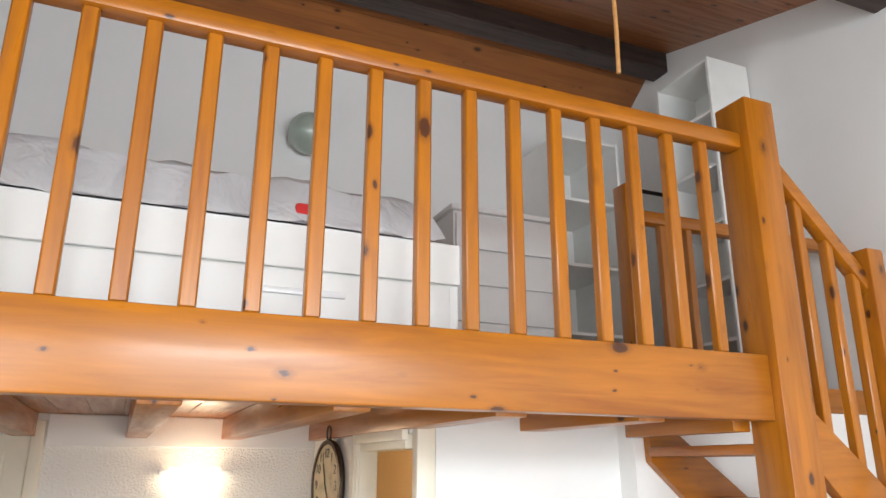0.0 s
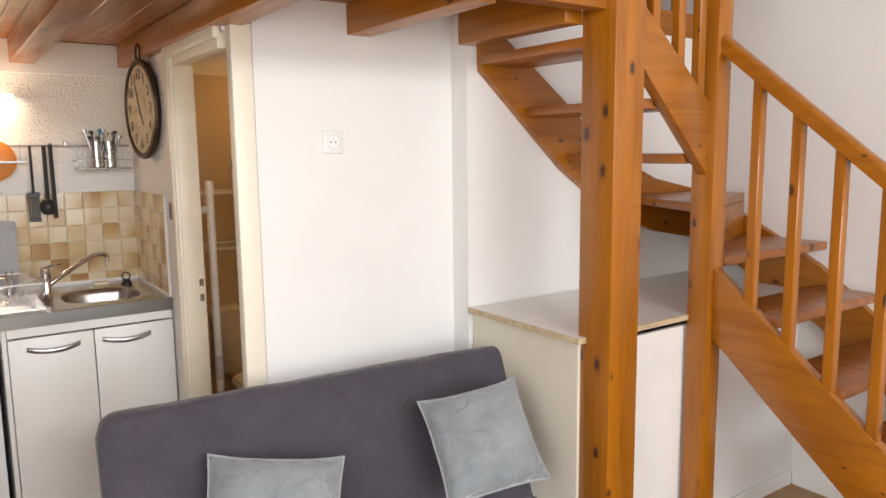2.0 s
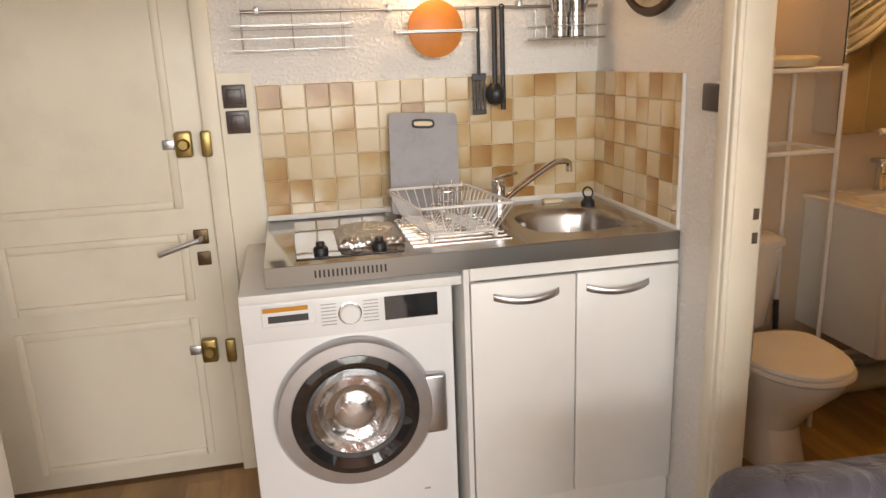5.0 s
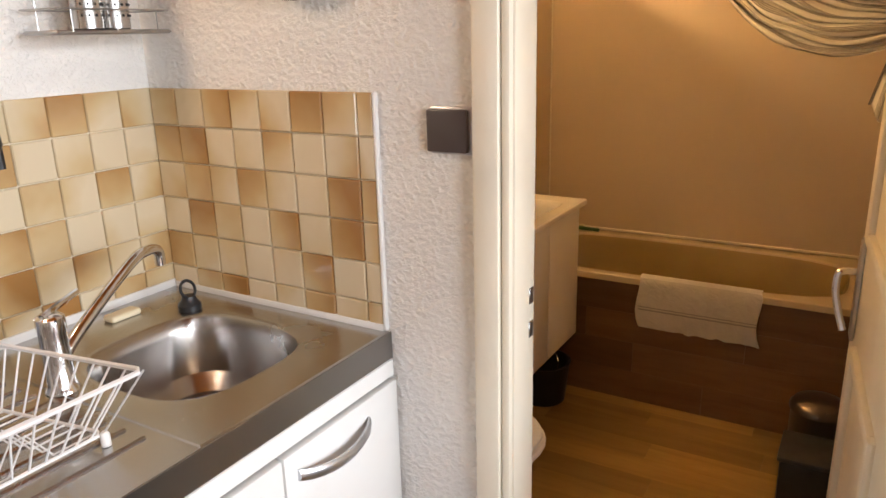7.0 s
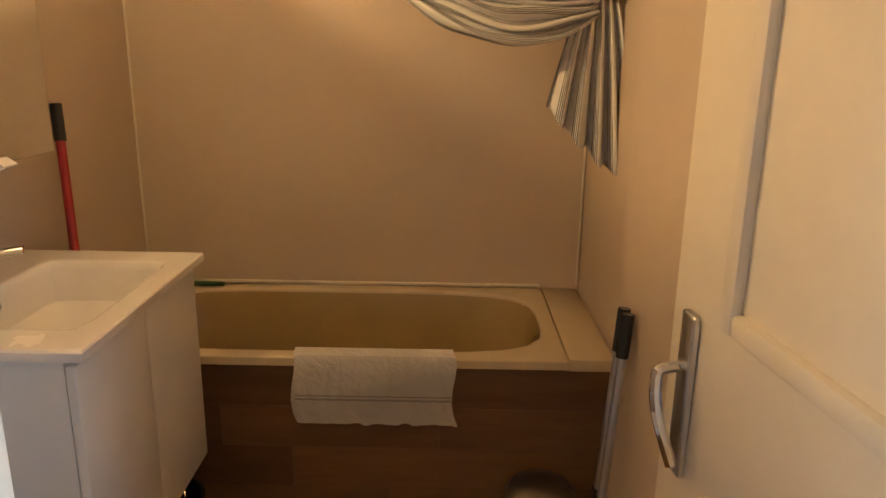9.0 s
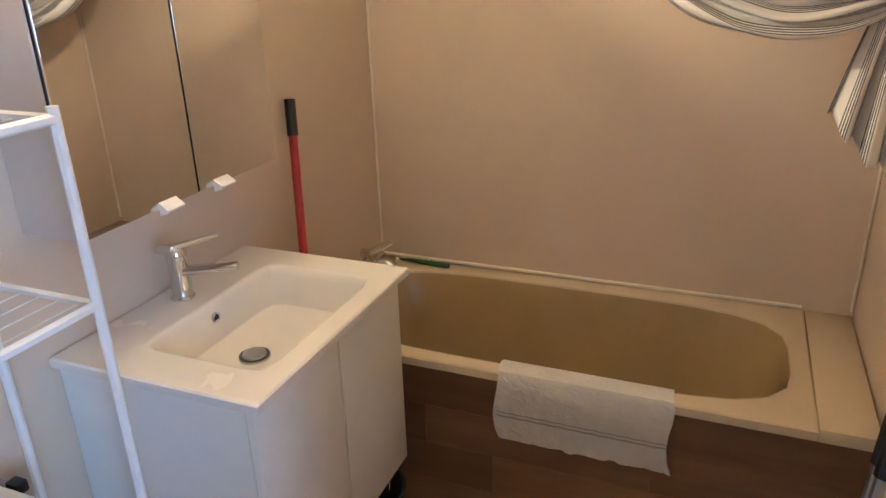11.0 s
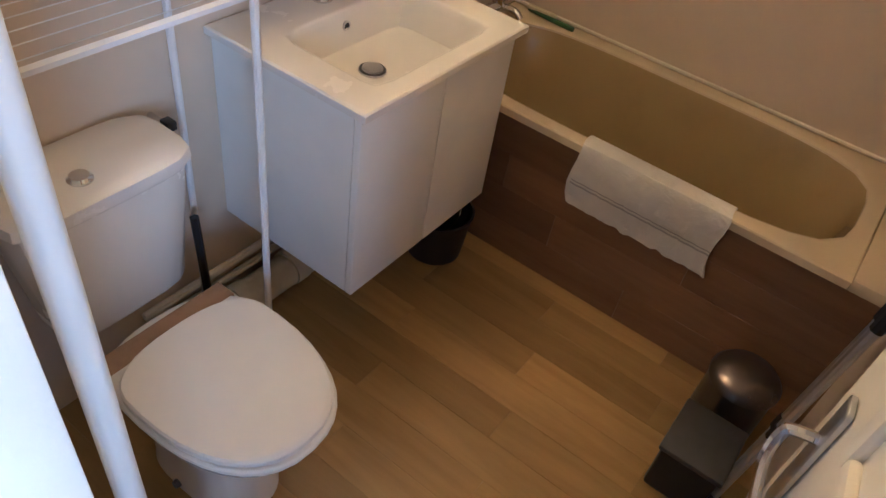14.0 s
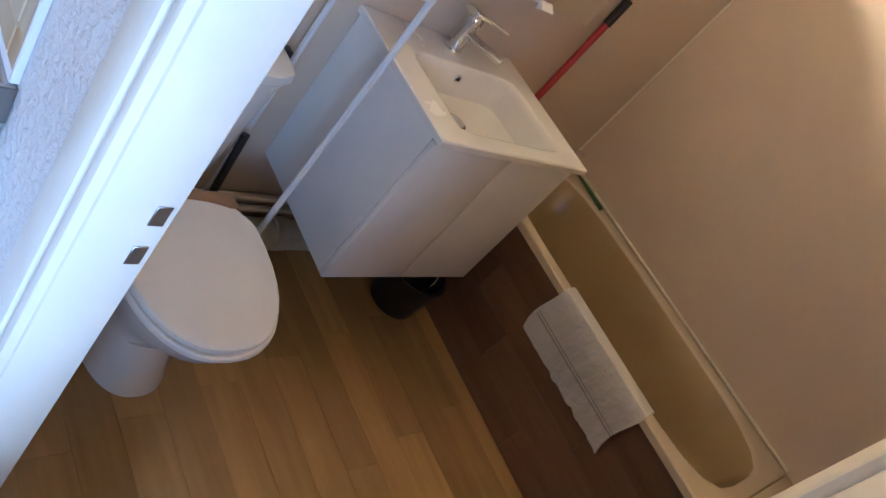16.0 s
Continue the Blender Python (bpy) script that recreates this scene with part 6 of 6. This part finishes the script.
# towel over the tub edge
tw = bmesh.new()
path = [(1.70, 0.525), (1.688, 0.536), (1.67, 0.5425), (1.64, 0.5435), (1.621, 0.541), (1.613, 0.528), (1.612, 0.49), (1.614, 0.45), (1.613, 0.41), (1.613, 0.37), (1.614, 0.34)]
rows = []
for k, (x, z) in enumerate(path):
    row = []
    for i in range(37):
        y = -0.655 - 0.44 * i / 36 - 0.006 * k / 10 * (i / 36)
        f = k / (len(path) - 1)
        w = 0.006 * math.sin(i * 0.9 + 1.3 * noise.noise((i * 0.2, 0, 0))) * f + 0.003 * noise.noise((i * 0.5, k * 0.6, 2))
        row.append(Vector((x - abs(w) * (1 if k > 5 else 0), y + 0.012 * f * math.sin(k), z + (0.008 * noise.noise((i * 0.35, 7, 0)) if k == len(path) - 1 else 0))))
    rows.append(row)
loft(rows, tw, closed=False)
bmesh.ops.solidify(tw, geom=tw.faces[:], thickness=-0.006)
tow = thing("towel", (1.64, -0.87, 0.34), "small grey white towel hung over the tub edge", "towel")
part("cloth", tw, TERRY, tow)
for z0, z1 in ((0.415, 0.421), (0.427, 0.431)):
    part("woven_band", loft([[Vector((1.6035 - 0.003 * abs(math.sin(i * 0.9)), -0.66 - 0.435 * i / 36, z)) for i in range(37)] for z in (z0, z1)], None, closed=False), TERRY_BAND, tow)

# striped curtain gathered up at the tub end
def swag(p_left, p_mid, p_right, drop, width, folds, seed, u0):
    """Cloth slung between two points: rows across the cloth, columns along the sling."""
    rows, uv = [], []
    for j in range(folds * 6 + 1):
        f = j / (folds * 6)
        row, us = [], []
        for i in range(41):
            t = i / 40
            a, b_, c = Vector(p_left), Vector(p_mid), Vector(p_right)
            p = a * (1 - t) ** 2 + b_ * 2 * t * (1 - t) + c * t * t
            sag = drop * f * math.sin(math.pi * (0.12 + 0.82 * t)) ** 0.8
            wave = 0.022 * math.sin(j * 2 * math.pi / 6 + 1.7 * t + seed) + 0.012 * noise.noise((t * 4 + seed, f * 7, 0))
            row.append(p + Vector((wave - 0.10 * f * math.sin(math.pi * t), 0.01 * noise.noise((t * 6, f * 5, seed)), -sag + 0.02 * noise.noise((t * 5, f * 9, seed + 4)))))
            us.append((u0 + f * width, t))
        rows.append(row)
        uv.append(us)
    return rows, uv


def cloth(name, rows, uv, parent):
    verts = [p - BASE[parent] for row in rows for p in row]
    w = len(rows[0])
    faces = [(j * w + i, j * w + i + 1, (j + 1) * w + i + 1, (j + 1) * w + i) for j in range(len(rows) - 1) for i in range(w - 1)]
    me = bpy.data.meshes.new(name)
    me.from_pydata(verts, [], faces)
    flat = [c for us in uv for c in us]
    layer = me.uv_layers.new(name="UVMap")
    for loop in me.loops:
        layer.data[loop.index].uv = flat[loop.vertex_index]
    me.materials.append(STRIPE)
    me.polygons.foreach_set("use_smooth", [True] * len(me.polygons))
    ob = new(name, me)
    ob.parent = parent
    s = ob.modifiers.new("thickness", "SOLIDIFY")
    s.thickness = 0.0025
    BASE[ob] = BASE[parent]
    return ob


cu_ = thing("shower_curtain", (1.85, -1.4, 2.0), "striped cotton shower curtain knotted up at the end of the tub", "curtain")
r_, u_ = swag((1.86, -0.72, 1.90), (1.83, -1.05, 1.62), (1.86, -1.47, 1.52), 0.27, 1.5, 7, 0.4, 0.0)
cloth("swag", r_, u_, cu_)
r_, u_ = swag((1.88, -0.86, 1.90), (1.86, -1.15, 1.72), (1.87, -1.49, 1.58), 0.16, 1.0, 5, 2.1, 0.35)
cloth("swag", r_, u_, cu_)
rows, uv = [], []
for j in range(25):
    f = j / 24
    row, us = [], []
    for i in range(61):
        t = i / 60
        spread = 0.045 + 0.075 * f ** 0.8
        y = -1.475 + (0.5 - t) * 2 * spread + (0.012 if t < 0.4 else 0.0) * f
        x = 1.865 + 0.028 * (0.3 + f) * math.sin(t * 15 * math.pi / 1.6 + 0.6) - 0.02 * f
        z = 1.50 - f * (0.30 + 0.17 * min(1, t * 1.5)) + 0.012 * math.sin(t * 30) * f
        row.append(Vector((x, min(y, -1.30), z)))
        us.append((t * 1.3, f))
    rows.append(row)
    uv.append(us)
cloth("tail", rows, uv, cu_)
part("rod", tube([(1.80, -0.012, 1.93), (1.80, -1.538, 1.93)], 0.012, 10), WHITE_WIRE, cu_)
part("tie", tube([(1.865 + 0.05 * math.cos(a * math.pi / 8), -1.475 + 0.05 * math.sin(a * math.pi / 8), 1.505) for a in range(16)], 0.012, 6, closed=True), STRIPE, cu_)
part("tie_hook", tube([(1.865, -1.54, 1.53), (1.865, -1.49, 1.52)], 0.008, 6), IRON, cu_)

# red broom behind the vanity
br = thing("broom", (1.62, -0.1, 0), "red broom with a black grip leaning in the corner", "broom")
p0, p1 = Vector((1.525, -0.15, 0.06)), Vector((1.744, -0.024, 1.197))
part("stick", tube([p0, p1.lerp(p0, 0.07)], 0.0125, 10), RED_TUBE, br)
part("grip", tube([p1.lerp(p0, 0.085), p1.lerp(p0, 0.01), p1], 0.0155, 10), BLACK, br, "black rubber grip")
part("broom_head", box(1.44, 1.56, -0.18, -0.12, 0.0, 0.07, 0.01), RED_TUBE, br)

# floor clutter
bk = thing("bucket", (1.53, -0.27, 0), "black plastic bucket under the vanity", "bucket")
part("pail", lathe((1.485, -0.315, 0), [(0.085, 0), (0.09, 0.005), (0.108, 0.17), (0.113, 0.175), (0.106, 0.176), (0.088, 0.012)], "z", 28), BLACK, bk)
part("bail", tube([(1.485 - 0.108 * math.cos(a * math.pi / 10), -0.315 - 0.05 * math.sin(a * math.pi / 10), 0.17 - 0.05 * math.sin(a * math.pi / 10)) for a in range(11)], 0.002, 5), CHROME, bk, "thin wire bail")
tbh = thing("toilet_brush", (0.735, -0.13, 0), "black toilet brush in its holder", "toilet brush")
part("holder", lathe((0.72, -0.15, 0), [(0.05, 0), (0.055, 0.01), (0.05, 0.11), (0.046, 0.11), (0.045, 0.02)], "z", 20), BLACK, tbh)
part("brush_stick", tube([(0.72, -0.15, 0.05), (0.735, -0.10, 0.46)], 0.011, 8), BLACK, tbh)
for i, (x, z) in enumerate(((0.02, 0.15), (0.02, 0.10))):
    structure("trim_pipe", tube([(0.60, -0.025, z), (1.60, -0.025, z)], 0.012, 8), CREAM, "painted water pipe along the bathroom wall")
wp = tube(smooth_line([(0.66, -0.085, 0.055), (0.80, -0.085, 0.055), (1.02, -0.085, 0.052), (1.30, -0.085, 0.05), (1.60, -0.085, 0.05)], 5), 0.05, 20)
for x in (0.84, 1.04):
    tube([(x, -0.085, 0.055), (x + 0.05, -0.085, 0.055)], 0.056, 20, wp)
structure("trim_waste_pipe", wp, YELLOWED, "thick cream waste pipe along the floor under the vanity", True)
pb = thing("pedal_bin", (1.47, -1.33, 0), "small dark steel pedal bin with a domed lid", "bin")
part("bin_body", lathe((1.47, -1.33, 0), [(0.085, 0), (0.09, 0.01), (0.088, 0.21), (0.09, 0.215)], "z", 28), plain("dark_steel", (0.16, 0.14, 0.13), 0.3, 0.9), pb)
part("bin_lid", lathe((1.47, -1.33, 0.216), [(0.094, 0), (0.094, 0.012), (0.08, 0.03), (0.04, 0.042), (0.002, 0.045)], "z", 28), plain("dark_steel_lid", (0.2, 0.17, 0.15), 0.28, 0.9), pb)
part("pedal", box(1.36, 1.40, -1.35, -1.31, 0.008, 0.02, 0.003), BLACK, pb)
sb = thing("storage_box", (1.257, -1.32, 0), "black plastic storage box behind the door", "box")
part("box_body", box(1.17, 1.345, -1.395, -1.245, 0, 0.16, 0.012), BLACK, sb)
part("box_rim", box(1.162, 1.353, -1.403, -1.237, 0.16, 0.178, 0.006), DARK_GREY, sb)
lad = thing("folding_pole", (1.30, -1.40, 0), "grey folding pole with black grips leaning in the corner", "pole")
a0, a1 = Vector((1.20, -1.40, 0.0)), Vector((1.255, -1.462, 0.81))
for off in (0.0, 0.035):
    o = Vector((off, 0, 0))
    part("leg", tube([a0 + o, a1 + o], 0.011, 8), SATIN, lad)
    for t0, t1 in ((0.88, 1.0), (0.42, 0.47), (0.05, 0.1)):
        part("grip", tube([a0.lerp(a1, t0) + o, a0.lerp(a1, t1) + o], 0.0145, 8), BLACK, lad, "black rubber grip")

# ---- floor planks, last ----
shared = {}


def plank_piece(x, y, ln, surface, w=0.112):
    key = (round(ln, 3), surface.name)
    if key not in shared:
        shared[key] = mesh_of("plank", box(-w / 2 + 0.0002, w / 2 - 0.0002, 0.0002, ln - 0.0002, -0.004, 0.0, 0.0004, 1), surface)
    ob = new("plank", shared[key])
    ob.parent = floor
    ob.location = (x, y, 0)


def lay(x0, x1, y0, y1, surface):
    n = int((x1 - x0) / 0.112 + 0.5)
    for i in range(n):
        y, j = y0 - (i * 0.37) % 0.8, 0
        while y < y1 - 0.01:
            a, b = max(y, y0), min(y + 0.8, y1)
            if b - a > 0.02:
                plank_piece(x0 + (i + 0.5) * 0.112, a, b - a, surface)
            y += 0.8
            j += 1


lay(-2.24, 0.0, -2.64, 0.0, FLOOR)
lay(0.0, 1.68, -1.54, 0.0, BATH_FLOOR)
rest = bmesh.new()
for i in range(42):
    x = -2.24 + i * 0.112
    box(x + 0.0004, min(x + 0.1116, EAST), SOUTH, -2.641, -0.004, 0.0, bm=rest)
for i in range(21):
    x = 0.0 + i * 0.112
    box(x + 0.0004, min(x + 0.1116, EAST), -2.640, -1.541, -0.004, 0.0, bm=rest)
ob = new("floor_planks_rest", mesh_of("floor_planks_rest", rest, FLOOR))
ob.parent = floor
tagged(ob, "", "", "", "stuff")
